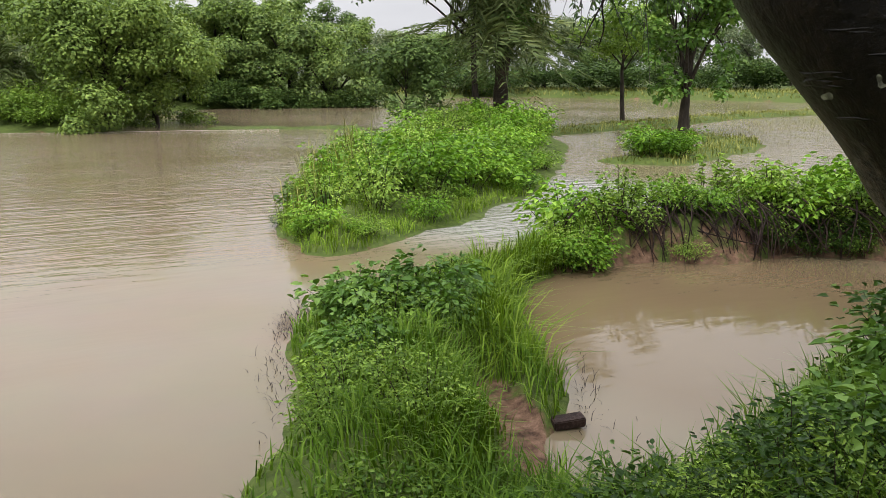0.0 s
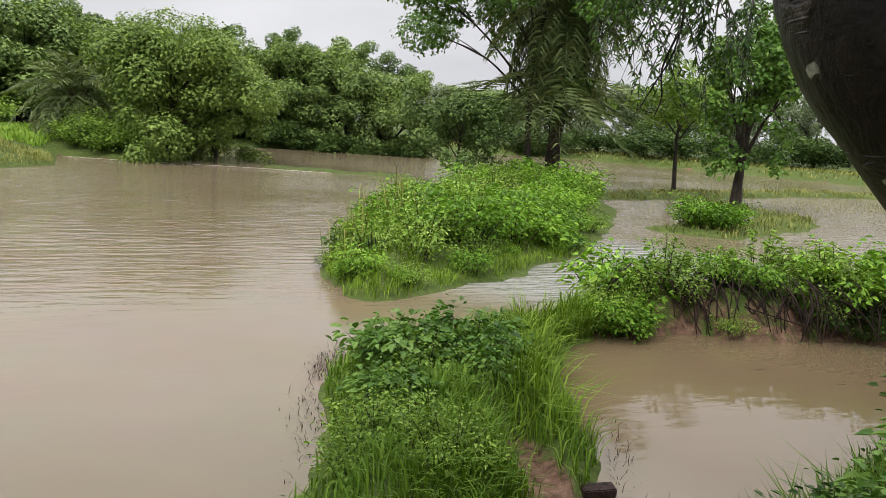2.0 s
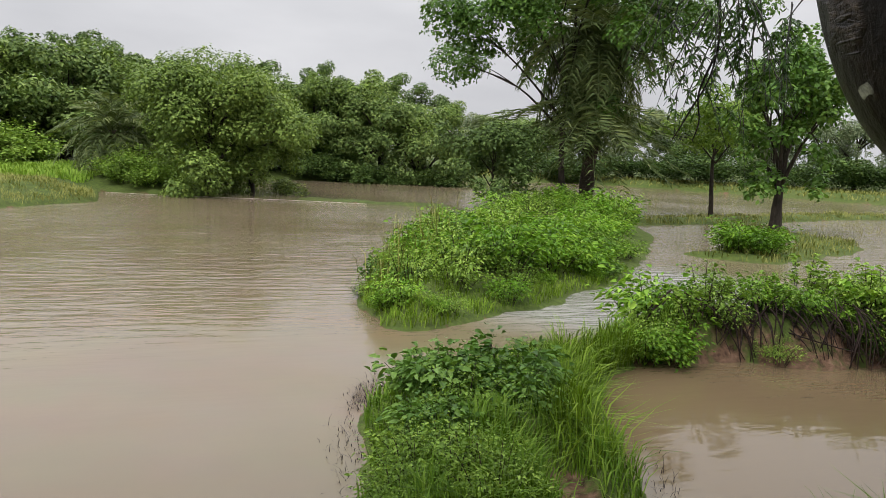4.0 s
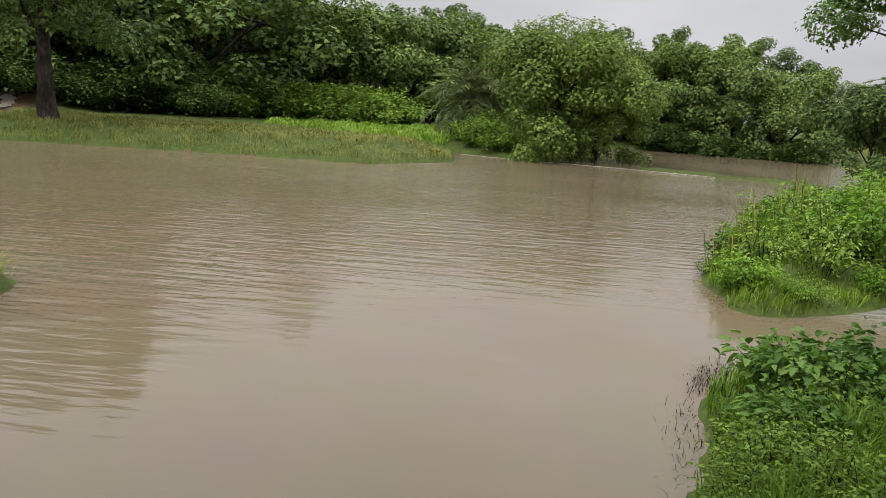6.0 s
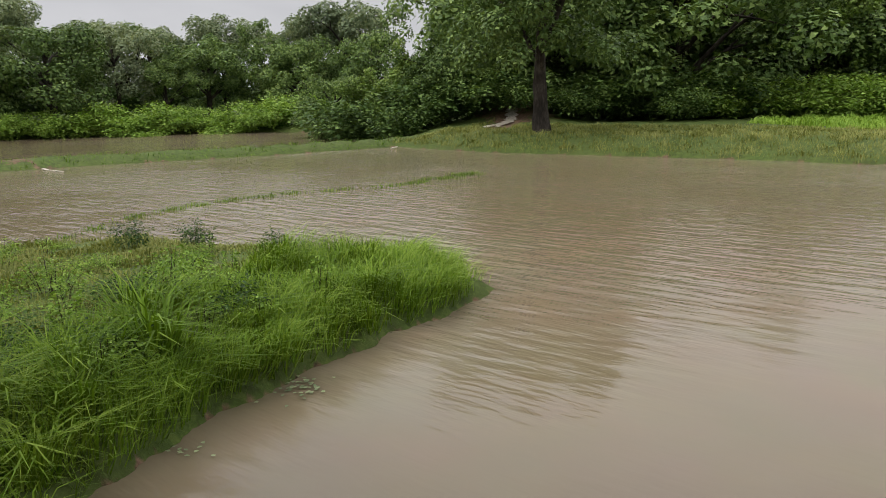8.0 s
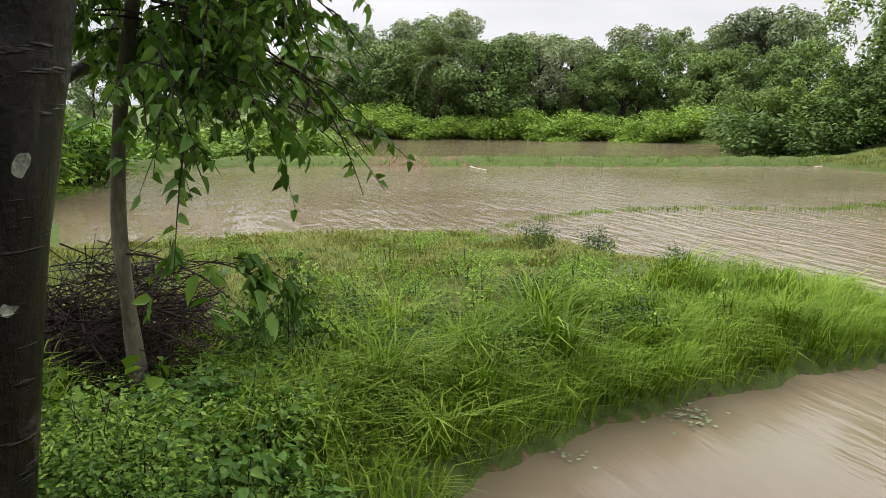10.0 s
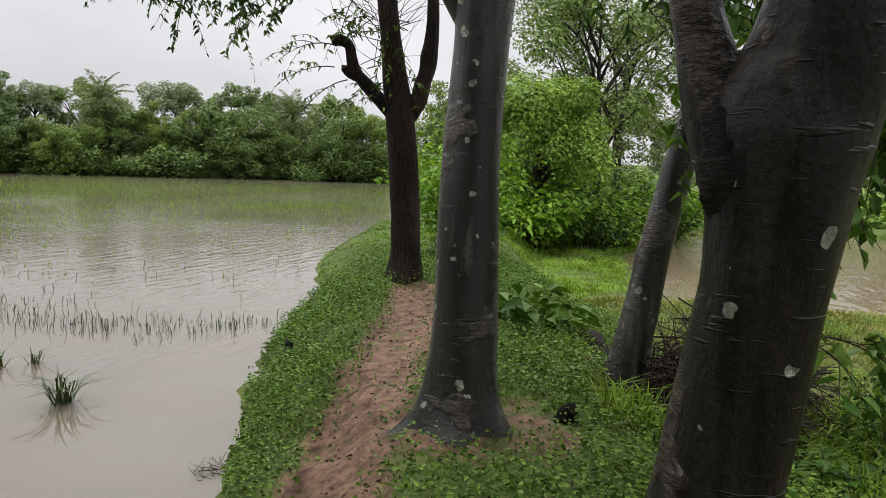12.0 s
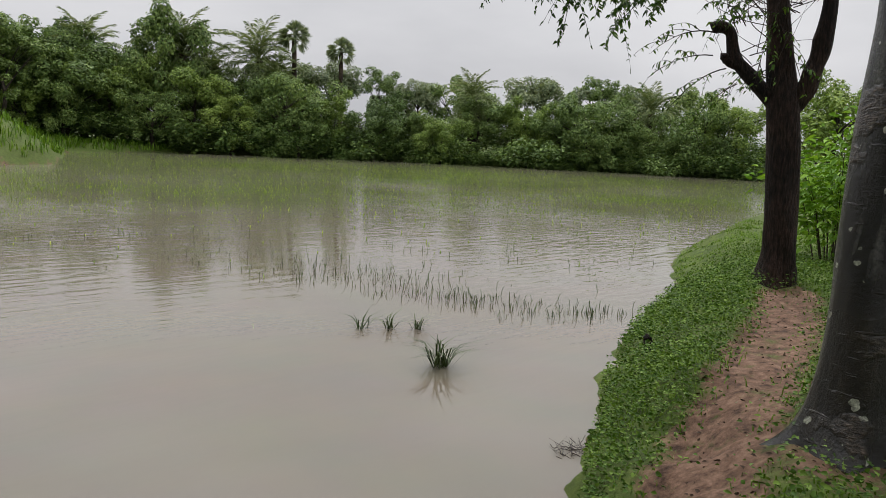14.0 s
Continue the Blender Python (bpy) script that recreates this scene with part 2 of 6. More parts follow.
# the smooth bark below, with the trees' shade put into its colour
BARK_SHADED = bark_material("wet_shaded_bark", (0.0035, 0.0026, 0.0018), (0.022, 0.0155, 0.0095), (6.0, 6.0, 1.6), 0.34, 0.28, 0.5, 0.8, 0.015, 0.25, 0.18)
BARK_SMOOTH = bark_material("wet_smooth_grey_bark", (0.0045, 0.0035, 0.0024), (0.030, 0.022, 0.014), (6.0, 6.0, 1.6), 0.34, 0.28, 0.7, 0.8, 0.015, 0.85, 0.45)
BARK_ROUGH = bark_material("cracked_brown_bark", (0.004, 0.0028, 0.002), (0.062, 0.036, 0.026), (20, 20, 3.6), 0.0, 0.7, 0.0, 1.0, 0.09)
BARK_CORK = bark_material("wrinkled_cork", (0.007, 0.005, 0.004), (0.055, 0.045, 0.036), (14, 14, 60), 0.0, 0.8, 0.0, 1.0, 0.03)
BARK_FAR = bark_material("dark_trunk_bark", (0.018, 0.014, 0.011), (0.085, 0.07, 0.055), (6, 6, 1.5), 0.0, 0.8)
BARK_PALM = bark_material("shaggy_palm_bark", (0.02, 0.015, 0.011), (0.11, 0.085, 0.06), (7, 7, 14), 0.0, 0.85, 0.0, 1.0, 0.06)
BARK_PALE = bark_material("pale_sapling_bark", (0.05, 0.045, 0.03), (0.20, 0.18, 0.13), (6, 6, 2.0), 0.0, 0.7)
TWIG = bark_material("dead_brown_twigs", (0.016, 0.010, 0.009), (0.075, 0.048, 0.040), (12, 12, 12), 0.0, 0.75)


def water_material(name, tint, wind, rough_most, shaded_silt_at=None, rice_from=None, calm_within=(6.0, 12.0)):
    """Muddy water: drifting silt, wind ripples in the open, calm in the lee of the banks."""
    m, n, l, b = material(name)
    co = place_node(n)
    silt = noise_node(n, l, 0.10, 4.0, place_node(n, (1.0, 1.6, 1.0), l))
    fine = noise_node(n, l, 0.9, 3.0, co)
    r = ramp(n, [(0.30, tint[0]), (0.55, tint[1]), (0.75, tint[2])])
    l.new(silt.outputs["Fac"], r.inputs["Fac"])
    colour = mix_colour(n, l, 0.12, r.outputs["Color"], fine.outputs["Color"], "OVERLAY")
    if shaded_silt_at:
        # the small pool: thick stirred clay, with the trees' shade put into its colour
        d = n.new("ShaderNodeVectorMath")
        d.operation = "DISTANCE"
        d.inputs[1].default_value = shaded_silt_at
        l.new(co, d.inputs[0])
        near = n.new("ShaderNodeMapRange")
        near.inputs["From Min"].default_value, near.inputs["From Max"].default_value = 2.9, 2.2
        l.new(d.outputs["Value"], near.inputs["Value"])
        colour = mix_colour(n, l, near.outputs[0], colour, (0.142, 0.102, 0.058))
    if rice_from:
        # young rice lying just under the surface, in drifts
        away = n.new("ShaderNodeVectorMath")
        away.operation = "LENGTH"
        l.new(co, away.inputs[0])
        drift = noise_node(n, l, 0.16, 4.0, place_node(n, (0.6, 1.5, 1.0), l), 0.6)
        far = n.new("ShaderNodeMapRange")
        far.inputs["From Min"].default_value, far.inputs["From Max"].default_value = rice_from
        l.new(away.outputs["Value"], far.inputs["Value"])
        thick = n.new("ShaderNodeMapRange")
        thick.inputs["From Min"].default_value, thick.inputs["From Max"].default_value = 0.42, 0.70
        l.new(drift.outputs["Fac"], thick.inputs["Value"])
        both = n.new("ShaderNodeMath")
        both.operation = "MULTIPLY"
        l.new(far.outputs[0], both.inputs[0])
        l.new(thick.outputs[0], both.inputs[1])
        colour = mix_colour(n, l, both.outputs[0], colour, (0.098, 0.126, 0.040))
    l.new(colour, b.inputs["Base Color"])
    b.inputs["IOR"].default_value = 1.333
    turn = n.new("ShaderNodeVectorRotate")
    turn.rotation_type = "Z_AXIS"
    turn.inputs["Angle"].default_value = radians(-25)
    l.new(co, turn.inputs["Vector"])
    along = n.new("ShaderNodeMapping")
    along.inputs["Scale"].default_value = (0.36, 1.3, 1.0)
    l.new(turn.outputs["Vector"], along.inputs["Vector"])
    wave = noise_node(n, l, 3.9, 3.0, along.outputs["Vector"], 0.5)
    tiny = noise_node(n, l, 9.0, 2.0, along.outputs["Vector"], 0.5)
    mask = noise_node(n, l, 0.10, 3.0, co)
    amount = n.new("ShaderNodeMapRange")
    amount.inputs["From Min"].default_value, amount.inputs["From Max"].default_value = 0.38, 0.60
    amount.inputs["To Min"].default_value, amount.inputs["To Max"].default_value = 0.35, 1.0
    lee = n.new("ShaderNodeVectorMath")
    lee.operation = "DISTANCE"
    lee.inputs[1].default_value = (1.5, 4.0, 0.0)
    l.new(co, lee.inputs[0])
    open_ = n.new("ShaderNodeMapRange")
    open_.inputs["From Min"].default_value, open_.inputs["From Max"].default_value = calm_within
    open_.inputs["To Min"].default_value, open_.inputs["To Max"].default_value = 0.10, 1.0
    l.new(lee.outputs["Value"], open_.inputs["Value"])
    l.new(mask.outputs["Fac"], amount.inputs["Value"])
    rip = n.new("ShaderNodeMath")
    rip.operation = "MULTIPLY"
    l.new(amount.outputs[0], rip.inputs[0])
    l.new(open_.outputs[0], rip.inputs[1])
    # the race between the island and the banks runs choppy
    race = n.new("ShaderNodeVectorMath")
    race.operation = "DISTANCE"
    race.inputs[1].default_value = (1.6, 13.4, 0.0)
    l.new(co, race.inputs[0])
    chop = n.new("ShaderNodeMapRange")
    chop.inputs["From Min"].default_value, chop.inputs["From Max"].default_value = 4.3, 2.8
    chop.inputs["To Min"].default_value, chop.inputs["To Max"].default_value = 0.0, 1.7
    l.new(race.outputs["Value"], chop.inputs["Value"])
    calm = rip
    rip = n.new("ShaderNodeMath")
    rip.operation = "MAXIMUM"
    l.new(calm.outputs[0], rip.inputs[0])
    l.new(chop.outputs[0], rip.inputs[1])
    # pale grey in the race's colour: sky reflection painted in, and aerated water
    if shaded_silt_at:
        airy = n.new("ShaderNodeMath")
        airy.operation = "MULTIPLY"
        airy.inputs[1].default_value = 0.42
        l.new(chop.outputs[0], airy.inputs[0])
        l.new(mix_colour(n, l, airy.outputs[0], colour, (0.27, 0.275, 0.26)), b.inputs["Base Color"])
    gloss = n.new("ShaderNodeMapRange")
    gloss.inputs["To Min"].default_value, gloss.inputs["To Max"].default_value = 0.02, rough_most
    l.new(rip.outputs[0], gloss.inputs["Value"])
    l.new(gloss.outputs[0], b.inputs["Roughness"])
    mul = n.new("ShaderNodeMath")
    mul.operation = "MULTIPLY_ADD"
    mul.inputs[1].default_value = 0.22
    l.new(tiny.outputs["Fac"], mul.inputs[0])
    l.new(wave.outputs["Fac"], mul.inputs[2])
    mul2 = n.new("ShaderNodeMath")
    mul2.operation = "MULTIPLY"
    l.new(mul.outputs[0], mul2.inputs[0])
    l.new(rip.outputs[0], mul2.inputs[1])
    bump(n, l, b, mul2.outputs[0], 1.0, wind)
    return m


def ground_material():
    """Short wet turf, bare red earth where the mesh's "soil" attribute says so, mud under the waterline."""
    m, n, l, b = material("wet_turf_and_earth")
    co = place_node(n)
    turf_n = noise_node(n, l, 7.0, 6.0, co, 0.7)
    turf_b = noise_node(n, l, 0.5, 3.0, co)
    turf = ramp(n, [(0.36, (0.014, 0.028, 0.005)), (0.5, (0.045, 0.082, 0.012)), (0.66, (0.11, 0.15, 0.028))])
    l.new(turf_n.outputs["Fac"], turf.inputs["Fac"])
    turf2 = mix_colour(n, l, turf_b.outputs["Fac"], turf.outputs["Color"], (0.078, 0.094, 0.028))
    soil_n = noise_node(n, l, 9.0, 8.0, co, 0.72)
    soil = ramp(n, [(0.34, (0.035, 0.021, 0.014)), (0.5, (0.125, 0.074, 0.049)), (0.68, (0.23, 0.145, 0.10))])
    l.new(soil_n.outputs["Fac"], soil.inputs["Fac"])
    at = n.new("ShaderNodeAttribute")
    at.attribute_name = "soil"
    edge = noise_node(n, l, 4.0, 5.0, co, 0.7)
    s = n.new("ShaderNodeMath")
    s.operation = "ADD"
    l.new(at.outputs["Fac"], s.inputs[0])
    l.new(edge.outputs["Fac"], s.inputs[1])
    th = n.new("ShaderNodeMapRange")
    th.inputs["From Min"].default_value, th.inputs["From Max"].default_value = 0.88, 1.06
    l.new(s.outputs[0], th.inputs["Value"])
    l.new(mix_colour(n, l, th.outputs[0], turf2, soil.outputs["Color"]), b.inputs["Base Color"])
    b.inputs["Roughness"].default_value = 0.85
    b.inputs["Specular IOR Level"].default_value = 0.12
    bump(n, l, b, soil_n.outputs["Fac"], 0.9, 0.02)
    return m


WATER = water_material("muddy_flood_water", ((0.145, 0.109, 0.065), (0.165, 0.130, 0.083), (0.183, 0.151, 0.105)), 0.052, 0.10, (2.9, 7.0, 0.0))
PADDY_WATER = water_material("grey_paddy_water", ((0.118, 0.102, 0.074), (0.136, 0.119, 0.090), (0.156, 0.139, 0.110)), 0.032, 0.09, rice_from=(17.0, 30.0), calm_within=(11.0, 26.0))
GROUND = ground_material()


# ---------------------------------------------------------------- mesh helpers
def mesh_of(name, verts, faces, mat, smooth=False):
    """A mesh from an array of corners and arrays of faces, each (m, 3) or (m, 4)."""
    me = bpy.data.meshes.new(name)
    verts = np.asarray(verts, np.float32)
    faces = [np.asarray(f, np.int32) for f in faces if len(f)]
    me.vertices.add(len(verts))
    me.vertices.foreach_set("co", verts.ravel())
    loops = np.concatenate([f.ravel() for f in faces])
    sizes = np.concatenate([np.full(len(f), f.shape[1], np.int32) for f in faces])
    me.loops.add(len(loops))
    me.loops.foreach_set("vertex_index", loops)
    me.polygons.add(len(sizes))
    me.polygons.foreach_set("loop_start", np.concatenate([[0], np.cumsum(sizes)[:-1]]).astype(np.int32))
    me.polygons.foreach_set("loop_total", sizes)
    if smooth:
        me.polygons.foreach_set("use_smooth", np.ones(len(sizes), bool))
    me.update(calc_edges=True)
    me.materials.append(mat)
    return me


def part(name, me, parent, label=""):
    ob = new(name, me)
    ob.parent = parent
    return tagged(ob, label)


def thing(name, label, category, group="", kind="", m=None):
    ob = new(name)
    ob.empty_display_size = 0.2
    if m is not None:
        ob.matrix_basis = m
    return tagged(ob, label, category, group, kind)


def unit(v):
    return v / np.maximum(np.linalg.norm(v, axis=-1, keepdims=True), 1e-9)


def leaves(rng, at, way, length, width, droop=0.0, fold=0.25, fine=False, face=None):
    """Leaf blades at the places, along the ways, their faces towards face: a kite each, or a folded six-cornered blade where fine."""
    k = len(at)
    face = rng.normal(size=(k, 3)) + [0, 0, 1.2] if face is None else face + rng.normal(size=(k, 3)) * 0.45
    way = unit(way)
    side = unit(np.cross(face, way))
    up = np.cross(way, side)
    length, width = np.broadcast_to(length, k)[:, None], np.broadcast_to(width, k)[:, None]
    tip = at + way * length - np.array([0, 0, 1.0]) * droop * length
    if fine is None:
        v = np.stack([at + side * width / 2, tip, at - side * width / 2], 1).reshape(-1, 3)
        return v, [np.arange(k)[:, None] * 3 + np.arange(3)]
    if not fine:
        mid = at + way * length * 0.45 + up * length * 0.06
        v = np.stack([at, mid + side * width / 2, tip, mid - side * width / 2], 1).reshape(-1, 3)
        q = np.arange(k)[:, None] * 4 + np.arange(4)
        return v, [q]
    lift = up * width * fold
    a, c = at + way * length * 0.28, at + way * length * 0.66
    c = c - np.array([0, 0, 1.0]) * droop * length * 0.45
    v = np.stack([at, a + side * width * 0.5 + lift, c + side * width * 0.36 + lift, tip, c - side * width * 0.36 + lift, a - side * width * 0.5 + lift], 1).reshape(-1, 3)
    base = np.arange(k)[:, None] * 6
    return v, [np.concatenate([base + [0, 1, 2, 3], base + [0, 3, 4, 5]])]


def blades(rng, at, height, width, lean, wind=(0.0, 0.0), clump=0.0):
    """Grass blades: a two-jointed tapering strip each, bent over at the top; clump: how far neighbours bend the same way."""
    k = len(at)
    turn = rng.uniform(0, 2 * np.pi, k)
    if clump:
        turn = turn * (1 - clump) + clump * 4.0 * (np.sin(at[:, 0] * 2.9 + 1.3 * np.sin(at[:, 1] * 2.1)) + np.cos(at[:, 1] * 3.3 - at[:, 0] * 1.7))
    out = np.stack([np.cos(turn), np.sin(turn), 0 * turn], 1)
    side = np.stack([-np.sin(turn), np.cos(turn), 0 * turn], 1)
    height, width = np.broadcast_to(height, k)[:, None], np.broadcast_to(width, k)[:, None]
    bend = (out + np.array([*wind, 0.0])) * (lean * rng.uniform(0.3, 1.5, k))[:, None] * height
    z = np.array([0, 0, 1.0])
    mid, tip = at + z * height * 0.65 + bend * 0.32, at + z * height * rng.uniform(0.62, 1.0, k)[:, None] + bend
    v = np.stack([at - side * width / 2, at + side * width / 2, mid + side * width * 0.42, mid - side * width * 0.42, tip], 1).reshape(-1, 3)
    b = np.arange(k)[:, None] * 5
    return v, [b + [0, 1, 2, 3], b + [3, 2, 4]]


def tube(path, radii, sides=8, wobble=0.0, seed=0):
    """A tapering tube along a path, its end closed to a point."""
    path, radii = np.asarray(path, float), np.asarray(radii, float)
    rng = np.random.default_rng(seed)
    d = unit(np.gradient(path, axis=0))
    ref = np.array([1.0, 0.13, 0.21])
    rings = []
    for p, w, r in zip(path, d, radii):
        s = unit(np.cross(w, ref))
        u = np.cross(w, s)
        a = np.arange(sides) / sides * 2 * np.pi
        rr = r * (1 + wobble * rng.normal(size=sides))
        rings.append(p + (np.cos(a) * rr)[:, None] * s + (np.sin(a) * rr)[:, None] * u)
    v = np.concatenate(rings + [path[-1:] + d[-1:] * radii[-1]])
    n = len(path)
    i, j = np.meshgrid(np.arange(n - 1), np.arange(sides), indexing="ij")
    i, j = i.ravel(), j.ravel()
    k = (j + 1) % sides
    q = np.stack([i * sides + j, i * sides + k, (i + 1) * sides + k, (i + 1) * sides + j], 1)
    last = (n - 1) * sides
    t = np.stack([last + np.arange(sides), last + (np.arange(sides) + 1) % sides, np.full(sides, n * sides)], 1)
    return v, [q, t]


def joined(pieces):
    verts, quads, tris, at = [], [], [], 0
    for v, fs in pieces:
        verts.append(v)
        for f in fs:
            (quads if f.shape[1] == 4 else tris).append(f + at)
        at += len(v)
    return np.concatenate(verts), [np.concatenate(x) for x in (quads, tris) if x]


def curve(points, n=12):
    """A smooth line through the points (Catmull-Rom)."""
    p = np.asarray(points, float)
    p = np.concatenate([2 * p[:1] - p[1:2], p, 2 * p[-1:] - p[-2:-1]])
    out = []
    for k in range(1, len(p) - 2):
        for u in np.linspace(0, 1, n, endpoint=False):
            a, b, c, d = p[k - 1], p[k], p[k + 1], p[k + 2]
            out.append(0.5 * (2 * b + (c - a) * u + (2 * a - 5 * b + 4 * c - d) * u**2 + (3 * b - a - 3 * c + d) * u**3))
    return np.array(out + [p[-2]])


# ---------------------------------------------------------------- the lie of the land (water level is z = 0)
PENINSULA = [(1.3, 9.9), (0.75, 9.0), (0.25, 8.2), (-0.4, 7.45), (-0.9, 7.1), (-1.25, 6.8), (-1.32, 6.3), (-1.18, 5.7), (-1.05, 5.2), (-0.92, 4.8),
             (-1.0, 4.3), (-1.08, 3.7), (-1.3, 2.6), (0.5, 2.4), (0.69, 4.0), (0.62, 4.3), (0.74, 4.7), (0.92, 5.24), (0.78, 5.8), (0.72, 6.9),
             (0.85, 7.9), (1.46, 8.6), (2.27, 9.0), (3.05, 8.93), (4.4, 9.4), (6.5, 8.8), (9.0, 8.6), (12, 9.5), (12, 11.5), (9, 11.1), (5.5, 10.9), (3.5, 10.7), (2.3, 10.4)]
EMBANKMENT = [(0.55, 3.45), (0.1, 3.4), (-1.15, 3.2), (-1.3, 2.6), (-2.0, 1.6), (-3.2, 0.8), (-4.5, -0.6), (-6.4, -2.5), (-8.8, -4.6), (-10.3, -6.4), (-12.2, -8.2), (-15.3, -10.6),
              (-19, -12.5), (-24, -14.0), (-36, -20), (-36, -24), (-22, -20), (-16.5, -17.4), (-15.3, -17.0), (-10.3, -12.7), (-8.0, -9.75), (-5.5, -7.35), (-3.95, -5.45), (-3.1, -4.4),
              (-2.77, -3.75), (-2.1, -2.9), (-0.6, -1.9), (2, -1.6), (12, -1), (12, 7.0), (7, 6.9), (4.2, 6.3), (2.9, 5.5), (2.2, 4.7), (1.7, 4.2), (1.15, 3.75)]
TONGUE = [(-2.5, 0.9), (-4.1, 0.25), (-4.76, 0.5), (-5.24, 0.87), (-5.9, 1.5), (-6.56, 2.49), (-7.23, 3.67), (-8.0, 4.8), (-8.7, 4.75), (-9.7, 4.0), (-10.6, 3.5),
          (-12.0, 2.3), (-13.2, 1.5), (-13.4, -0.3), (-13.2, -3.1), (-12.6, -3.8), (-11.2, -5.6), (-10.3, -6.6), (-8, -5), (-3, -1)]
LAWN = [(-10.2, -6.4), (-12.4, -6.3), (-14.5, -7.6), (-17, -9.3), (-22, -10.2), (-24, -13), (-18, -13), (-13, -10)]
ISLAND = [(-2.42, 11.1), (-1.85, 9.5), (-1.45, 9.36), (-1.04, 9.65), (-0.36, 10.7), (0.3, 11.5), (0.9, 13), (1.7, 14.3), (3.0, 19), (3.9, 24.2), (3.7, 29.5), (1.4, 31), (-0.8, 27), (-2.2, 20), (-2.7, 14)]
HEDGE_BANK = [(1.5, 8.7), (2.27, 9.05), (3.05, 8.98), (4.4, 9.45), (6.5, 8.85), (9.0, 8.65), (12, 9.5), (12, 11.5), (9, 11.0), (5.5, 10.8), (3.5, 10.6), (2.3, 10.3), (1.3, 9.6)]
SHORE_NORTH = [(34, 0), (34, 40), (30, 52), (20, 62), (12, 68), (3, 72), (-5, 60), (-9.8, 53), (-13.3, 51), (-16.3, 48), (-18, 43), (-15.2, 36), (-13, 30.7), (-15.2, 30.1),
               (-17.5, 30), (-15.8, 27), (-14.7, 25.3), (-15.6, 20.9), (-17.1, 20.4), (-19.8, 19), (-23.3, 17.2), (-26.1, 15), (-31.6, 13.3), (-34, 14), (-43, 18), (-47, 16.5)]
SHORE_SOUTH = [(-54, 10), (-55, -5), (-47, -15.6), (-36, -18), (-33, -22), (-40, -36), (-45, -48), (-43, -54), (-40, -58.5), (-30, -60), (-16.5, -65.5), (-2.7, -65.5),
               (4.8, -59), (4.4, -50), (4.1, -42.5), (6.5, -39), (14, -30), (28, -16)]


def smooth_step(x, a, b):
    u = np.clip((x - a) / (b - a), 0, 1)
    return u * u * (3 - 2 * u)


def inside(poly, x, y):
    """Metres inside a closed outline (negative outside)."""
    p = np.asarray(poly, float)
    q = np.roll(p, -1, 0)
    best, hits = np.full(x.shape, 1e18), np.zeros(x.shape, int)
    for (ax, ay), (bx, by) in zip(p, q):
        ex, ey = bx - ax, by - ay
        u = np.clip(((x - ax) * ex + (y - ay) * ey) / (ex * ex + ey * ey), 0, 1)
        best = np.minimum(best, (ax + u * ex - x) ** 2 + (ay + u * ey - y) ** 2)
        over = (ay > y) != (by > y)
        hits += over & (x < ex * (y - ay) / (ey if ey else 1e-9) + ax)
    return np.sqrt(best) * np.where(hits % 2 == 1, 1, -1)


def from_line(line, x, y):
    """Metres from an open line."""
    best = np.full(x.shape, 1e18)
    for (ax, ay), (bx, by) in zip(line[:-1], line[1:]):
        ex, ey = bx - ax, by - ay
        u = np.clip(((x - ax) * ex + (y - ay) * ey) / (ex * ex + ey * ey), 0, 1)
        best = np.minimum(best, (ax + u * ex - x) ** 2 + (ay + u * ey - y) ** 2)
    return np.sqrt(best)


WAVES = np.random.default_rng(5).normal(size=(14, 3))


def rough(x, y, size):
    """Soft bumps of about that size, from -1 to 1."""
    out = 0 * x
    for k, (a, b, c) in enumerate(WAVES):
        out = out + np.sin((a * x + b * y) * 2.2 / size + c * 7 + k)
    return out / 5.0


FOOTPATH = [(0.1, 2.5), (0.0, 2.0), (-0.7, 0.2), (-1.7, -1.4), (-2.5, -2.5), (-3.2, -3.22), (-4.15, -3.9), (-5.75, -5.2), (-7.05, -6.45)]
MUD = [(0.32, 5.1), (0.44, 4.7), (0.54, 4.2), (0.46, 3.8)]
TRACK = [(-37.4, 22.2), (-36.4, 21.3), (-35.2, 20.5), (-34.2, 19.3), (-33.0, 18.6)]
BUND = [(-26, -12.2), (-29.3, -8.7), (-30.1, -4), (-31.1, 0.7), (-31.9, 7.3), (-33.6, 13.6), (-35, 15.5)]
SUNK_BUND = [(-14.4, 0.4), (-16.3, 1.6), (-17.3, 2.8), (-17.9, 4.0), (-18.2, 5.6), (-18.4, 7.8), (-18.8, 8.6), (-20.0, 10.7)]
SAND_BAR = [(-9.3, 31.9), (-6.5, 32.0), (-3.6, 32.0)]
CAUSEWAY = [(3.4, 28.5), (6.4, 31.3), (9.5, 33.8), (14, 38.5), (22, 43), (35, 46)]
SPIT = [(6.2, 20.3), (8.6, 23.2), (9.4, 25.4), (8.6, 28.0), (7.5, 31)]


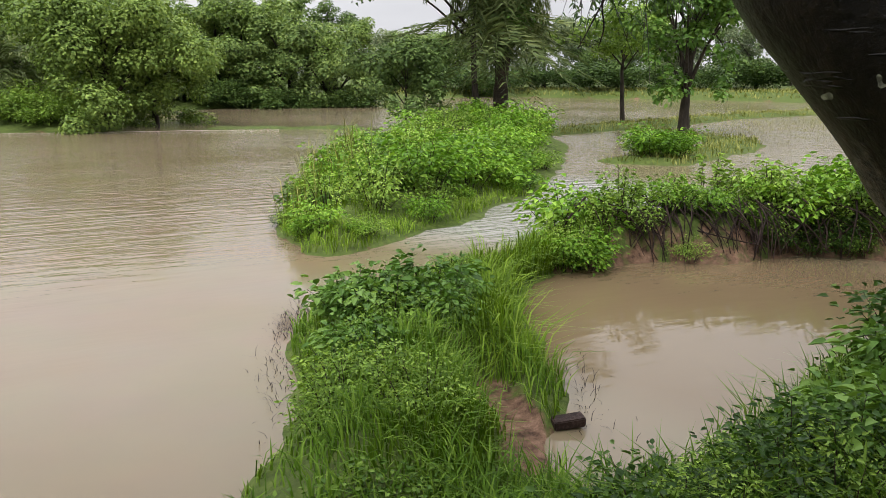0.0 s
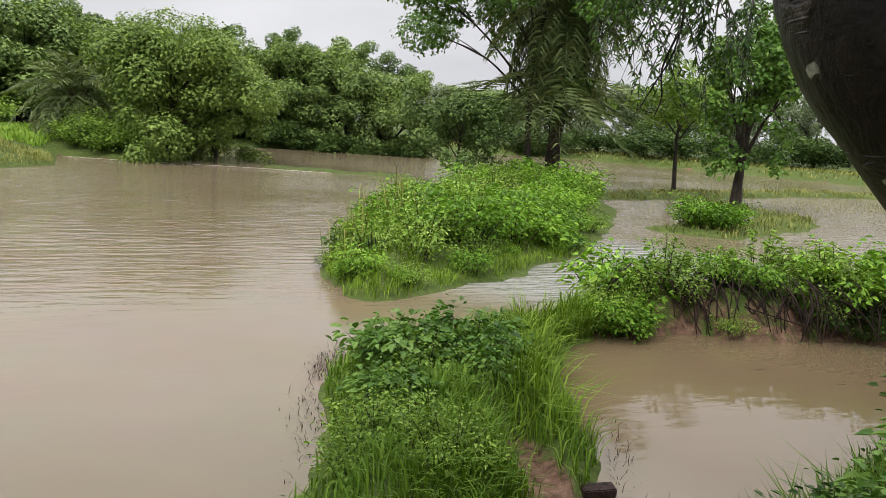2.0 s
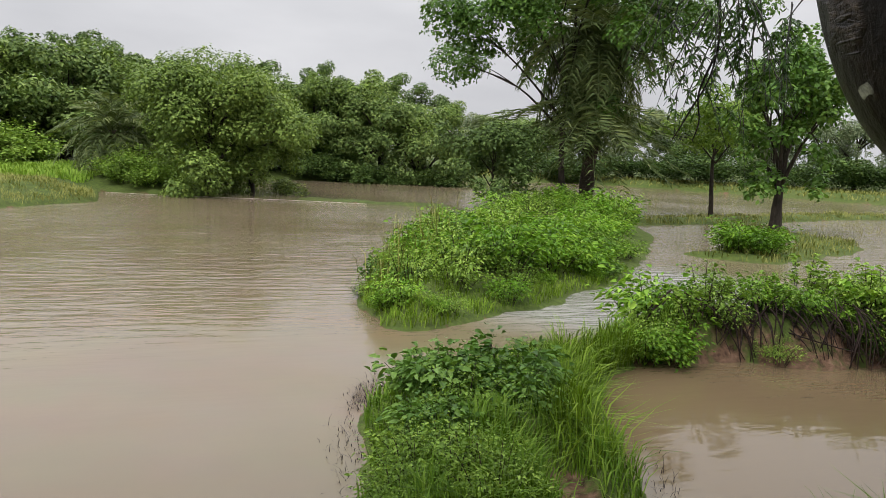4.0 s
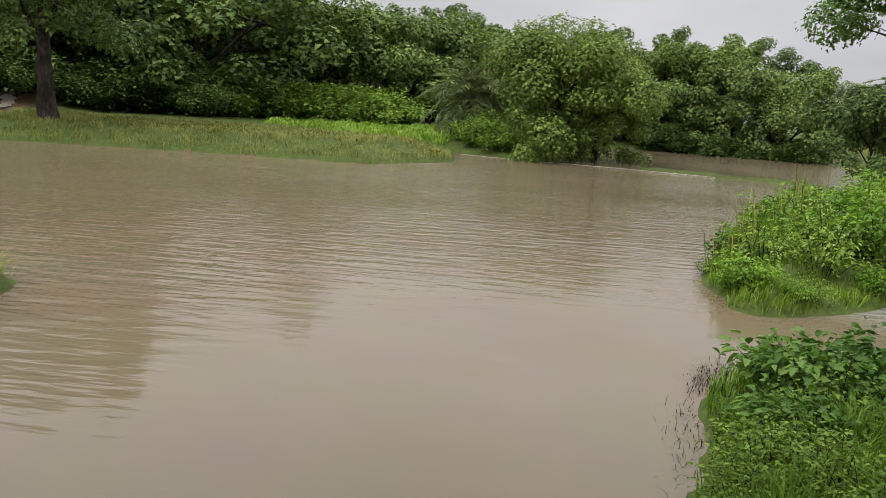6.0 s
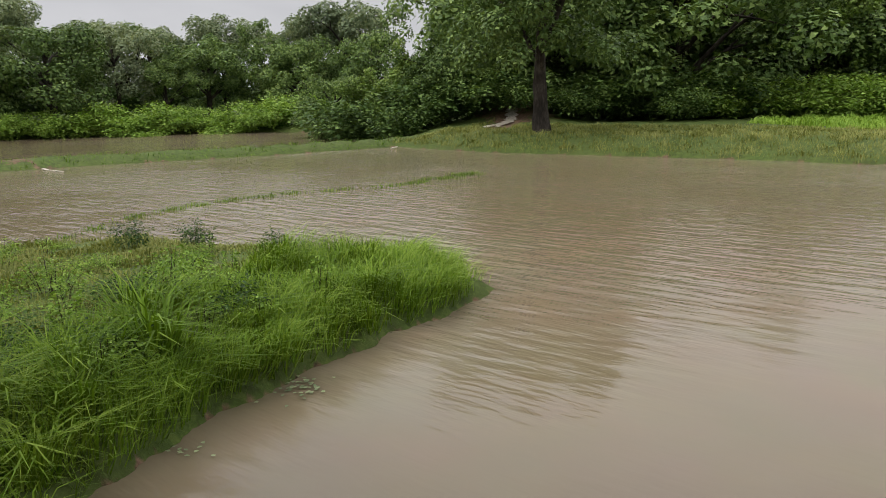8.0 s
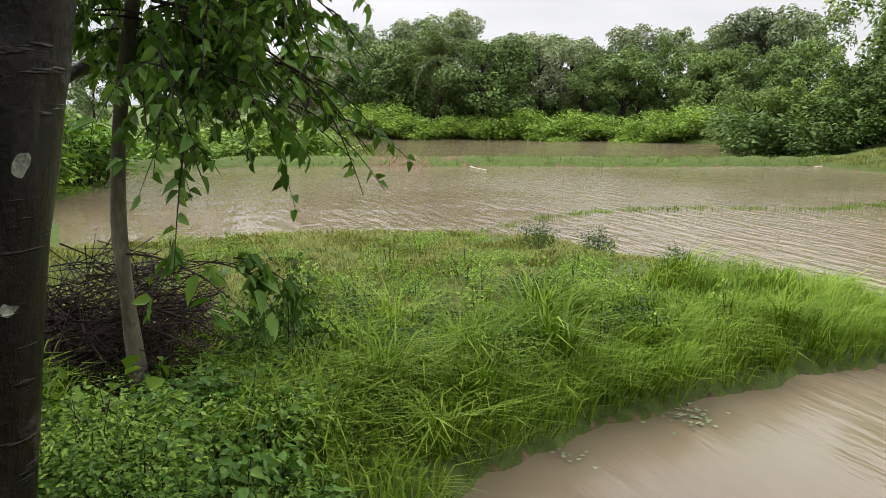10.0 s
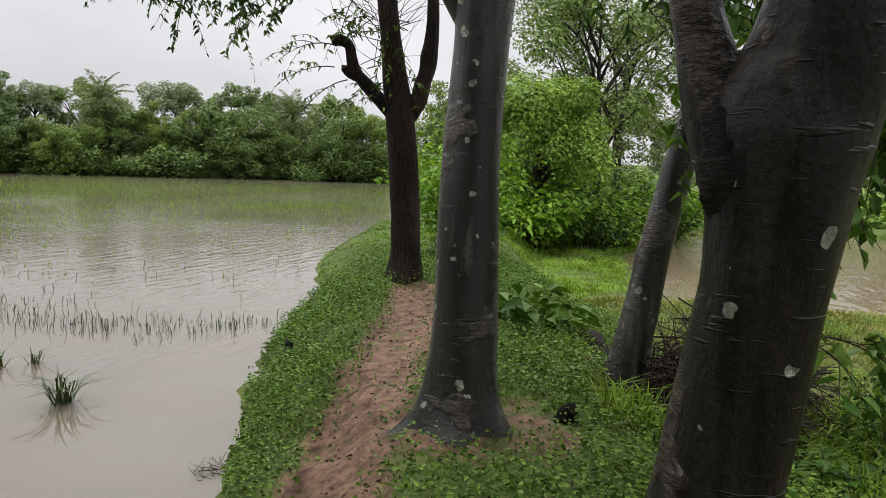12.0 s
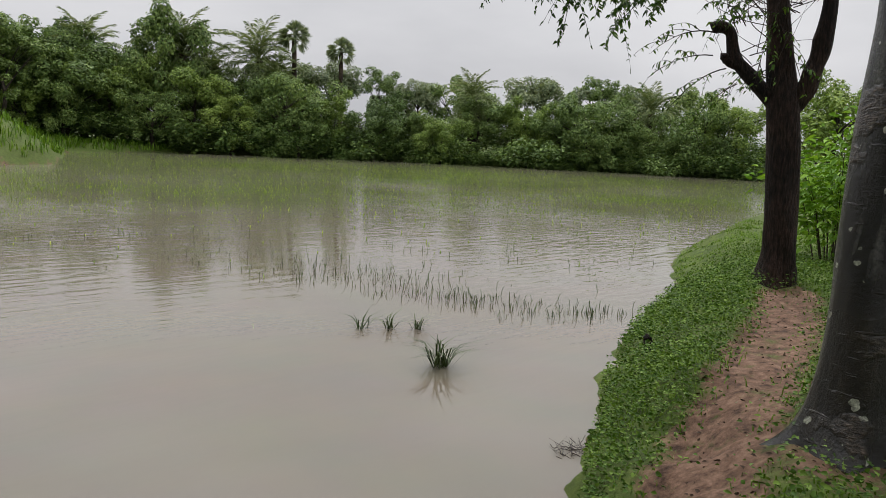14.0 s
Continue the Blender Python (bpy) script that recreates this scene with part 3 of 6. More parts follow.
def land(x, y):
    """The ground's height."""
    x, y = np.asarray(x, float), np.asarray(y, float)
    wob = 0.10 * rough(x, y, 0.7) + 0.05 * rough(y, x, 0.25)
    far_wob = 0.5 * rough(x, y, 4.0)

    def bank(d, height, foot, run):
        return np.where(d > 0, foot * smooth_step(d, 0, 0.12) + (height - foot) * smooth_step(d, 0, run), np.maximum(d * 0.6, -0.6))

    def within(poly):
        """Metres inside an outline, worked out only near it."""
        p = np.asarray(poly)
        lo, hi = p.min(0) - 1.5, p.max(0) + 1.5
        near = (x > lo[0]) & (x < hi[0]) & (y > lo[1]) & (y < hi[1])
        d = np.full(x.shape, -9.0)
        if near.any():
            d[near] = inside(poly, x[near], y[near])
        return d

    z = np.full(x.shape, -0.6)
    z = np.maximum(z, bank(within(PENINSULA) + wob, 0.34, 0.06, 0.7))
    z = np.maximum(z, bank(within(HEDGE_BANK) + wob, 0.52, 0.18, 0.4))
    z = np.maximum(z, bank(within(EMBANKMENT) + wob, 0.64, 0.08, 1.15))
    z = np.maximum(z, bank(within(TONGUE) + wob, 0.36 - 0.16 * smooth_step(-x, 8.5, 12.5), 0.12, 1.2))
    z = np.maximum(z, bank(within(LAWN) + wob, 0.035, 0.0, 0.5))
    z = np.maximum(z, bank(within(ISLAND) + wob, 0.42, 0.05, 1.2))
    outer = -inside(SHORE_NORTH + SHORE_SOUTH, x, y) + 0.35 * far_wob
    z = np.maximum(z, bank(outer, 0.55 + 0.12 * np.clip(outer / 10, 0, 6), 0.15, 2.2))
    for line, half, height in ((BUND, 1.1, 0.34), (SAND_BAR, 0.5, 0.12), (CAUSEWAY, 1.1, 0.18), (SPIT, 0.9, 0.09), ([(4.9, 19.9), (5.6, 19.6)], 0.9, 0.15)):
        z = np.maximum(z, bank(half - from_line(line, x, y) + wob, height, 0.03, half))
    z = np.maximum(z, np.where(from_line(SUNK_BUND, x, y) < 0.4, -0.04, -1))
    z = np.where(z > 0, np.minimum(z, 0.012 + 0.9 * np.maximum(from_line(MUD, x, y) + 0.5 * wob - 0.12, 0)), z)
    z = z + 1.2 * np.exp(-((x + 38.0) ** 2 + (y - 22.5) ** 2) / 7.0)
    z = z + np.where(z > 0, 1.3 * np.exp(-((x - 7.5) ** 2 + (y + 45.0) ** 2) / 14.0) + 0.7 * smooth_step(x, 4.0, 9.0) * smooth_step(-y, 40.0, 46.0), 0)
    near = np.clip(z / 0.1, 0, 1)
    return z + near * (0.02 * rough(x, y, 0.5) + 0.012 * rough(y, -x, 0.15)) - near * 0.05 * smooth_step(0.45 - from_line(FOOTPATH, x, y), 0, 0.3)


def soil_at(x, y, z):
    """Where the earth lies bare: the trodden path, the cut edge of the banks, under the trees."""
    s = 0.62 * smooth_step(0.62 - from_line(FOOTPATH, x, y), 0, 0.4)
    s = np.maximum(s, 0.5 * smooth_step(np.hypot(x + 3.75, y + 2.6), 1.1, 0.4))
    s = np.maximum(s, 0.55 * (smooth_step(z, -0.02, 0.03) - smooth_step(z, 0.40, 0.5)) * (inside(HEDGE_BANK, x, y) > -0.3) * (y < 9.8))
    s = np.maximum(s, 0.10 * (smooth_step(z, -0.02, 0.03) - smooth_step(z, 0.10, 0.16)) * (inside(TONGUE, x, y) > -0.5))
    s = np.maximum(s, 0.6 * smooth_step(from_line(MUD, x, y), 0.28, 0.14))
    s = np.maximum(s, 0.5 * smooth_step(np.hypot((x + 37) * 0.7, y - 21.7), 3.4, 1.6))
    s = np.maximum(s, 0.6 * smooth_step(from_line(TRACK, x, y), 1.3, 0.5))
    s = np.maximum(s, 0.5 * (from_line(BUND, x, y) < 0.9) * (y > -4.5) * (y < -0.8))
    return np.where(z < 0.0, 0.6, s)


def ground_mesh():
    ring = np.concatenate([[0.05], 0.5 * np.exp(np.linspace(0, np.log(3000 / 0.5), 390))])
    turn = np.linspace(0, 2 * np.pi, 660, endpoint=False)
    r, a = np.meshgrid(ring, turn, indexing="ij")
    x, y = -0.4 + r * np.cos(a), 0.2 + r * np.sin(a)
    z = land(x.ravel(), y.ravel())
    v = np.stack([x.ravel(), y.ravel(), z], 1)
    n, m = r.shape
    i, j = np.meshgrid(np.arange(n - 1), np.arange(m), indexing="ij")
    i, j = i.ravel(), j.ravel()
    k = (j + 1) % m
    q = np.stack([i * m + j, (i + 1) * m + j, (i + 1) * m + k, i * m + k], 1)
    me = mesh_of("ground", v, [q, np.stack([np.arange(1, m - 1) * 0, np.arange(1, m - 1), np.arange(2, m)], 1)], GROUND, True)
    at = me.attributes.new("soil", "FLOAT", "POINT")
    at.data.foreach_set("value", soil_at(v[:, 0], v[:, 1], z).astype(np.float32))
    return me


tagged(new("ground", ground_mesh()), "wet green turf and bare reddish earth banks between flooded fields", "ground", kind="structure")


DIVIDE = [(400, -0.6), (3, -0.6), (-1.2, -1.2), (-3.5, -3.2), (-9, -8.8), (-16, -14), (-34, -21), (-400, -30)]


def water_sheet(name, far_y, mat):
    """A level sheet of water on one side of the embankment."""
    v = [(x, y, 0) for x, y in DIVIDE] + [(x, far_y, 0) for x, _ in DIVIDE]
    n = len(DIVIDE)
    q = np.array([[k, k + 1, n + k + 1, n + k] if far_y < 0 else [k + 1, k, n + k, n + k + 1] for k in range(n - 1)])
    return mesh_of(name, v, [q], mat)


tagged(new("water", water_sheet("water", 400, WATER)), "still brown muddy flood water with small ripples", "water", kind="structure")
tagged(new("water", water_sheet("water", -400, PADDY_WATER)), "grey-brown water over the drowned rice paddy", "water", kind="structure")


# ---------------------------------------------------------------- plants
def crown_of(rng, blobs, count, length, width, fine=False, shell=0.66, droop=0.05):
    """Leaves over a heap of rounded clumps: thick on each clump's skin, hanging a little, with gaps between the clumps."""
    blobs = np.asarray(blobs, float)
    share = blobs[:, 3] ** 2
    pick = rng.choice(len(blobs), count, p=share / share.sum())
    d = unit(rng.normal(size=(count, 3)) + [0, 0, 0.25])
    keep = rng.uniform(shell, 1.0, count)
    keep *= 1 + 0.22 * np.sin(d[:, 0] * 6 + pick) * np.cos(d[:, 1] * 5 + d[:, 2] * 7 + pick)
    at = blobs[pick, :3] + d * (blobs[pick, 3] * keep)[:, None] * np.array([1, 1, 0.82])
    face = d * 0.8 + [0, 0, 0.55]
    way = unit(np.cross(face, rng.normal(size=(count, 3)))) + d * 0.35 - np.array([0, 0, 0.15])
    return leaves(rng, at, way, length * rng.uniform(0.6, 1.3, count), width * rng.uniform(0.7, 1.25, count), droop, 0.2, fine, face)


def tree_frame(rng, height, spread, trunk, fork, lean=0.0, limbs=7):
    """Trunk and limbs of a broad-leaved tree, with the ends of its limbs."""
    top = np.array([lean * height, 0.2 * lean * height, height * 0.82])
    spine = curve([(0, 0, -0.3), (0.02 * height * rng.normal(), 0.02 * height * rng.normal(), fork), top * [0.6, 0.6, 0.75], top], 6)
    pieces = [tube(spine, trunk * np.linspace(1.0, 0.12, len(spine)) * (1 + 0.5 * np.exp(-np.linspace(0, 9, len(spine)))), 8, 0.06, int(rng.integers(1e6)))]
    ends = [top]
    for k in range(limbs):
        u = rng.uniform(0.0, 0.75)
        base = spine[int((0.3 + 0.6 * u) * (len(spine) - 1))]
        base = base if base[2] > fork else np.array([0, 0, fork])
        a = k * 2.4 + rng.uniform(-0.4, 0.4)
        reach = spread * rng.uniform(0.55, 0.95) * (1 - 0.35 * u)
        end = base + np.array([np.cos(a) * reach, np.sin(a) * reach, (height - base[2]) * rng.uniform(0.25, 0.75)])
        mid = base * 0.5 + end * 0.5 + np.array([0, 0, 0.12 * reach])
        line = curve([base, mid, end], 5)
        pieces.append(tube(line, trunk * 0.42 * np.linspace(1, 0.15, len(line)), 6, 0.05))
        ends.append(end)
        for _ in range(2):
            tw = end + rng.normal(size=3) * reach * 0.3
            line = curve([mid, (mid + tw) / 2 + [0, 0, 0.1], tw], 4)
            pieces.append(tube(line, trunk * 0.2 * np.linspace(1, 0.15, len(line)), 5))
            ends.append(tw)
    return joined(pieces), np.array(ends)


def broad_tree(name, label, seed, height, spread, trunk, fork, count, leaf, mat, bark=BARK_FAR, low=0.25, lean=0.0, limbs=7, group="", bulk=0.42, droop=0.04, fine=None):
    rng = np.random.default_rng(seed)
    root = thing(name, label, "tree", group)
    (v, f), ends = tree_frame(rng, height, spread, trunk, fork, lean, limbs)
    part("trunk", mesh_of("trunk", v, f, bark, True), root)
    blobs = [(*(e * [1, 1, 1]), spread * bulk * rng.uniform(0.6, 1.1)) for e in ends]
    for _ in range(int(len(ends) * 1.3)):
        a, rr = rng.uniform(0, 6.28), spread * np.sqrt(rng.uniform(0.05, 0.8))
        zz = height * rng.uniform(low, 0.9)
        blobs.append((np.cos(a) * rr * (1.15 - 0.55 * zz / height), np.sin(a) * rr * (1.15 - 0.55 * zz / height), zz, spread * bulk * rng.uniform(0.4, 0.85)))
    v, f = crown_of(rng, blobs, count, leaf, leaf * (0.68 if fine is not None else 1.0), fine, droop=droop)
    part("crown", mesh_of("crown", v, f, mat), root)
    return root


def frond_mesh(name, rng, length, leaflets=44, droop=0.55, leaf=0.34, mat=LEAF_PALM):
    """One feather palm leaf, along +x, arching down, with a row of leaflets on each side."""
    u = np.linspace(0, 1, 14)
    line = np.stack([length * u * (1 - 0.18 * droop * u), 0 * u, length * (0.35 * u - droop * u**2.2)], 1)
    pieces = [tube(line, 0.022 * length / 2.2 * np.linspace(1, 0.2, len(u)), 5)]
    s = np.repeat(np.linspace(0.12, 1.0, leaflets), 2)
    at = np.stack([np.interp(s, u, line[:, k]) for k in range(3)], 1)
    ahead = unit(np.stack([np.gradient(line[:, k]) for k in range(3)], 1))
    ahead = np.stack([np.interp(s, u, ahead[:, k]) for k in range(3)], 1)
    hand = np.tile([1.0, -1.0], leaflets)
    way = ahead * 0.75 + np.stack([0 * s, hand, 0.35 + 0 * s], 1) + rng.normal(size=(len(s), 3)) * 0.13
    size = leaf * (0.55 + 1.0 * np.sin(np.pi * np.clip(s, 0, 1) ** 0.8)) * rng.uniform(0.85, 1.1, len(s))
    pieces.append(leaves(rng, at, way, size, 0.045 * length / 2.2 + 0 * s, 0.45))
    return mesh_of(name, *joined(pieces), mat)


def feather_palm(name, label, seed, height, trunk, length, count, group="", hang=0.35, mat=LEAF_PALM, bend=1.0):
    rng = np.random.default_rng(seed)
    root = thing(name, label, "palm tree", group)
    line = curve([(0, 0, -0.3), (0.05, 0, height * 0.5), (0.0, 0.04, height)], 9)
    v, f = tube(line, trunk * (1 + 0.12 * np.sin(np.arange(len(line)) * 2.1)), 10, 0.10, seed)
    part("trunk", mesh_of("trunk", v, f, BARK_PALM), root)
    kinds = [frond_mesh("frond", rng, length, 40, d * bend, length * 0.17, mat) for d in (0.45, 0.7, 1.0)]
    for k in range(count):
        u = k / max(count - 1, 1)
        ob = part("frond", kinds[min(2, int(u * 3))], root)
        ob.matrix_basis = pose(0, 0, height + 0.05 - 0.3 * u, 0, -72 + (95 + 62 * hang) * u ** (1 - 0.35 * hang) + rng.uniform(-8, 8), k * 137.5) @ Matrix.Scale(rng.uniform(0.85, 1.1), 4)
    return root


def fan_palm(name, label, seed, height, trunk, size, group=""):
    """A toddy palm: a bare trunk and a round head of stiff fan leaves."""
    rng = np.random.default_rng(seed)
    root = thing(name, label, "palm tree", group)
    line = curve([(0, 0, -0.3), (0.06, 0.02, height * 0.5), (0.0, 0, height)], 8)
    part("trunk", mesh_of("trunk", *tube(line, trunk * np.linspace(1.15, 0.85, len(line)), 8), BARK_PALM), root)
    d = unit(rng.normal(size=(34, 3)) + [0, 0, 0.25])
    pieces = []
    for w in d:
        hub = np.array([0, 0, height + 0.1]) + w * size * 0.5
        pieces.append(tube(np.array([[0, 0, height], hub]), [0.03, 0.02], 4))
        s = unit(np.cross(w, rng.normal(size=3)))
        a = np.linspace(-1.35, 1.35, 17)
        way = np.cos(a)[:, None] * w + np.sin(a)[:, None] * s
        pieces.append(leaves(rng, np.repeat(hub[None], 17, 0), way, size * 0.55, 0.11, 0.12))
    # far-off palm head, paled with the haze-tinted leaf colour
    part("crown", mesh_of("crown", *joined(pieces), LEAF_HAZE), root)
    return root


def bush(name, label, seed, height, spread, count, leaf, mat, stems=9, fine=True, group="", ratio=0.55, droop=0.3, upright=0.5, loose=0.17):
    """A leafy shrub: thin stems from one root, leaves along and round them, turned up to the light."""
    rng = np.random.default_rng(seed)
    root = thing(name, label, "bush", group)
    pieces, at, way, face = [], [], [], []
    per = count // stems
    for k in range(stems):
        a, rr = k * 2.4 + rng.uniform(-0.5, 0.5), spread * np.sqrt((k + 0.5) / stems)
        h = height * rng.uniform(0.6, 1.08) * (1 - 0.4 * (rr / spread) ** 2)
        foot = np.array([np.cos(a) * rr * 0.35, np.sin(a) * rr * 0.35, -0.05])
        tip = np.array([np.cos(a) * rr, np.sin(a) * rr, h])
        line = curve([foot, foot * 0.5 + tip * 0.5 + [0, 0, 0.12 * h], tip], 5)
        pieces.append(tube(line, 0.009 * height ** 0.5 * np.linspace(1, 0.3, len(line)), 4))
        u = rng.uniform(0.15, 1.0, per) ** 0.7
        p = np.stack([np.interp(u, np.linspace(0, 1, len(line)), line[:, c]) for c in range(3)], 1)
        off = rng.normal(size=(per, 3)) * [1, 1, 0.6] * spread * loose
        at.append(np.maximum(p + off, [-9, -9, 0.02]))
        out = unit(off + [np.cos(a) * 0.1, np.sin(a) * 0.1, 1e-4])
        way.append(out * [1, 1, 0.5] + rng.normal(size=(per, 3)) * 0.35 + [0, 0, 0.3 * upright])
        face.append(out * 0.3 + [0, 0, 1.0])
    v, f = joined(pieces)
    # the stems grow together at the root
    foot = np.arange(stems) * (len(v) // stems)
    f.append(np.stack([foot[:-1], foot[1:], foot[1:] + 1], 1).astype(np.int32))
    part("branchwork", mesh_of("branchwork", v, f, TWIG), root)
    at, way, face = np.concatenate(at), np.concatenate(way), np.concatenate(face)
    size = leaf * rng.uniform(0.5, 1.25, len(at))
    part("foliage", mesh_of("foliage", *leaves(rng, at, way, size, size * ratio, droop, 0.22, fine, face), mat), root)
    return root


def park(ob):
    """Take a pattern plant out of the scene once its copies stand."""
    for o in (*ob.children_recursive, ob):
        bpy.data.objects.remove(o)


def on_land(x, y, sink=0.03):
    return float(land(np.array([x]), np.array([y]))[0]) - sink


def planted(ob, x, y, turn=0.0, scale=1.0, label="", group="", lean=(0, 0), z=None, sink=0.03):
    zz = on_land(x, y, sink) if z is None else z
    c = copy_thing(ob, pose(x, y, zz, lean[0], lean[1], turn))
    c.scale = (scale, scale, scale) if isinstance(scale, (int, float)) else scale
    return tagged(c, label, "", group)


# ---------------------------------------------------------------- far woods and shores
def around(azimuth, distance):
    """A place by its bearing from the viewpoint (degrees to the left of +y) and its distance."""
    return -0.4 - math.sin(radians(azimuth)) * distance, 0.2 + math.cos(radians(azimuth)) * distance


FAR_KINDS = [
    broad_tree("broadleaf_tree", "tall dense dark green broadleaf tree in the wood", 11, 9.0, 3.6, 0.26, 2.2, 13500, 0.20, LEAF_FAR, low=0.12, bulk=0.29),
    broad_tree("broadleaf_tree", "round yellow-green broadleaf tree at the wood's edge", 12, 8.0, 3.8, 0.24, 1.8, 13500, 0.19, LEAF_FAR_B, low=0.10, bulk=0.29),
    broad_tree("broadleaf_tree", "slender dark broadleaf tree with an airy top", 13, 10.0, 2.6, 0.2, 3.0, 8500, 0.19, LEAF_FAR, low=0.25, limbs=9, bulk=0.27),
    broad_tree("broadleaf_tree", "broadleaf tree far off, its leaves greyed for rain haze", 14, 9.0, 3.9, 0.26, 2.0, 11500, 0.22, LEAF_HAZE, low=0.10, bulk=0.29),
    broad_tree("broadleaf_tree", "spreading mid-green broadleaf tree at the wood's edge", 15, 7.0, 4.2, 0.28, 1.5, 13500, 0.19, LEAF_FAR, low=0.12, limbs=9, bulk=0.27),
]
FAR_BUSH = [
    bush("shrub", "bright green rambling shrub on the far bank", 21, 1.7, 1.5, 2800, 0.145, LEAF_HERB, 10, None, ratio=0.85),
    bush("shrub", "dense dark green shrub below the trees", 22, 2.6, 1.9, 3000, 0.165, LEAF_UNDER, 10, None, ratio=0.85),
]


def wood(seed, az0, az1, near, far, count, heights, kinds, group):
    rng = np.random.default_rng(seed)
    for k in range(count):
        az = az0 + (az1 - az0) * (k + rng.uniform(0.1, 0.9)) / count
        x, y = around(az, rng.uniform(near, far))
        pattern = FAR_KINDS[kinds[int(rng.integers(len(kinds)))]]
        tall = (9.0, 8.0, 10.0, 9.0, 7.0)[FAR_KINDS.index(pattern)]
        s = rng.uniform(*heights) / tall
        w = s * rng.uniform(0.85, 1.2)
        planted(pattern, x, y, rng.uniform(0, 360), (w, w, s), group=group, sink=0.1)


def corners(ob):
    """The corner places and three-sided faces of a pattern shrub's foliage."""
    me = [c for c in ob.children if c.name.startswith("foliage")][0].data
    v = np.zeros(len(me.vertices) * 3, np.float32)
    me.vertices.foreach_get("co", v)
    q = np.zeros(len(me.loops), np.int32)
    me.loops.foreach_get("vertex_index", q)
    return v.reshape(-1, 3), q.reshape(-1, 3), me.materials[0]


def hedge_row(seed, az0, az1, near, far, count, size, kind, label):
    """A far row of shrubs that nobody could count."""
    rng = np.random.default_rng(seed)
    v, q, mat = corners(FAR_BUSH[kind])
    pieces = []
    for k in range(count):
        az = az0 + (az1 - az0) * (k + rng.uniform(0.1, 0.9)) / count
        x, y = around(az, rng.uniform(near, far))
        s, a = rng.uniform(*size), rng.uniform(0, 6.28)
        w = s * 1.25 * np.c_[v[:, 0] * np.cos(a) - v[:, 1] * np.sin(a), v[:, 0] * np.sin(a) + v[:, 1] * np.cos(a), v[:, 2] * 0.8]
        pieces.append((w + [x, y, on_land(x, y)], [q]))
    tagged(new("hedge", mesh_of("hedge", *joined(pieces), mat)), label, "hedge", kind="stuff")


# north wood, behind the flooded fields
wood(31, 6, 26, 53, 57, 13, (5.0, 6.6), (0, 1, 4), "trees of the north wood")
wood(32, 7, 28, 59, 66, 11, (6.6, 8.4), (0, 2, 0), "trees of the north wood")
hedge_row(33, 5, 26, 51.5, 53, 16, (0.6, 0.9), 1, "dark undergrowth along the foot of the north wood")
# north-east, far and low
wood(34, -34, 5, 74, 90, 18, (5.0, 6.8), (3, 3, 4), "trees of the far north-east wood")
hedge_row(35, -32, 5, 71, 75, 24, (0.8, 1.3), 1, "dark undergrowth on the far north-east bank")
# wood behind the west bank
wood(36, 27, 45, 50, 55, 9, (6.0, 7.8), (0, 1, 4), "trees of the west wood")
wood(37, 26, 41, 57, 66, 7, (7.8, 9.4), (0, 2, 0), "trees of the west wood")
wood(52, 41, 62.5, 54, 64, 12, (9.0, 11.5), (0, 2, 0), "trees of the west wood")
wood(38, 47, 61, 45, 50, 8, (8.0, 11.0), (0, 4, 2), "trees of the west wood")
hedge_row(39, 33.5, 48, 43.5, 46.5, 22, (0.95, 1.3), 0, "bright rambling hedge along the west field")
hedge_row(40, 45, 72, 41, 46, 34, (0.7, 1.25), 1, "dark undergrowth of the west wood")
# beyond the bund
hedge_row(41, 67, 101, 53, 55.5, 34, (0.75, 1.1), 0, "bright rambling hedge beyond the bund")
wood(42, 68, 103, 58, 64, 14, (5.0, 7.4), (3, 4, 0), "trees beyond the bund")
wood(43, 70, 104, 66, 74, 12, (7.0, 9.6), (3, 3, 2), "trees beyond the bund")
wood(44, 62, 73, 43, 47, 6, (3.7, 4.9), (4, 4, 1), "trees beyond the bund")
hedge_row(53, 66, 104, 67, 72, 26, (1.1, 1.5), 1, "dark undergrowth behind the trees beyond the bund")
# south-west, behind the ivy-clad trees
wood(45, 101, 136, 42, 52, 8, (4.5, 6.5), (1, 3, 1), "trees of the south-west wood")
hedge_row(46, 101, 132, 34, 37, 20, (0.8, 1.4), 0, "dark undergrowth of the south-west wood")
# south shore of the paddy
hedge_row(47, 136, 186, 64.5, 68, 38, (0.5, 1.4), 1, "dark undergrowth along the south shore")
wood(48, 138, 188, 65, 69, 25, (3.6, 7.0), (0, 4, 1), "trees on the south shore")
wood(49, 141, 190, 73, 80, 18, (6.2, 8.4), (0, 3, 2), "trees on the south shore")
wood(50, 183, 200, 62, 70, 7, (7.5, 10.0), (0, 2, 0), "trees on the south shore")
planted(FAR_KINDS[0], *around(179, 69), 40, (1.0, 1.0, 1.33), "tall dark tree standing over the south shore", "trees on the south shore")
hedge_row(54, 137, 190, 72, 76, 30, (1.1, 1.5), 1, "dark undergrowth behind the south shore")
wood(55, 180, 193, 66, 73, 7, (7.5, 10.0), (0, 2), "trees on the south shore")
# unseen, behind the viewpoint, closing the round
wood(51, 200, 325, 60, 80, 9, (7.0, 10.0), (0, 3, 4), "trees behind")
# unseen trees added close in, to shade the trunks and the near bank
wood(56, 248, 294, 8.0, 11, 8, (7.5, 9.5), (0, 4), "trees behind")

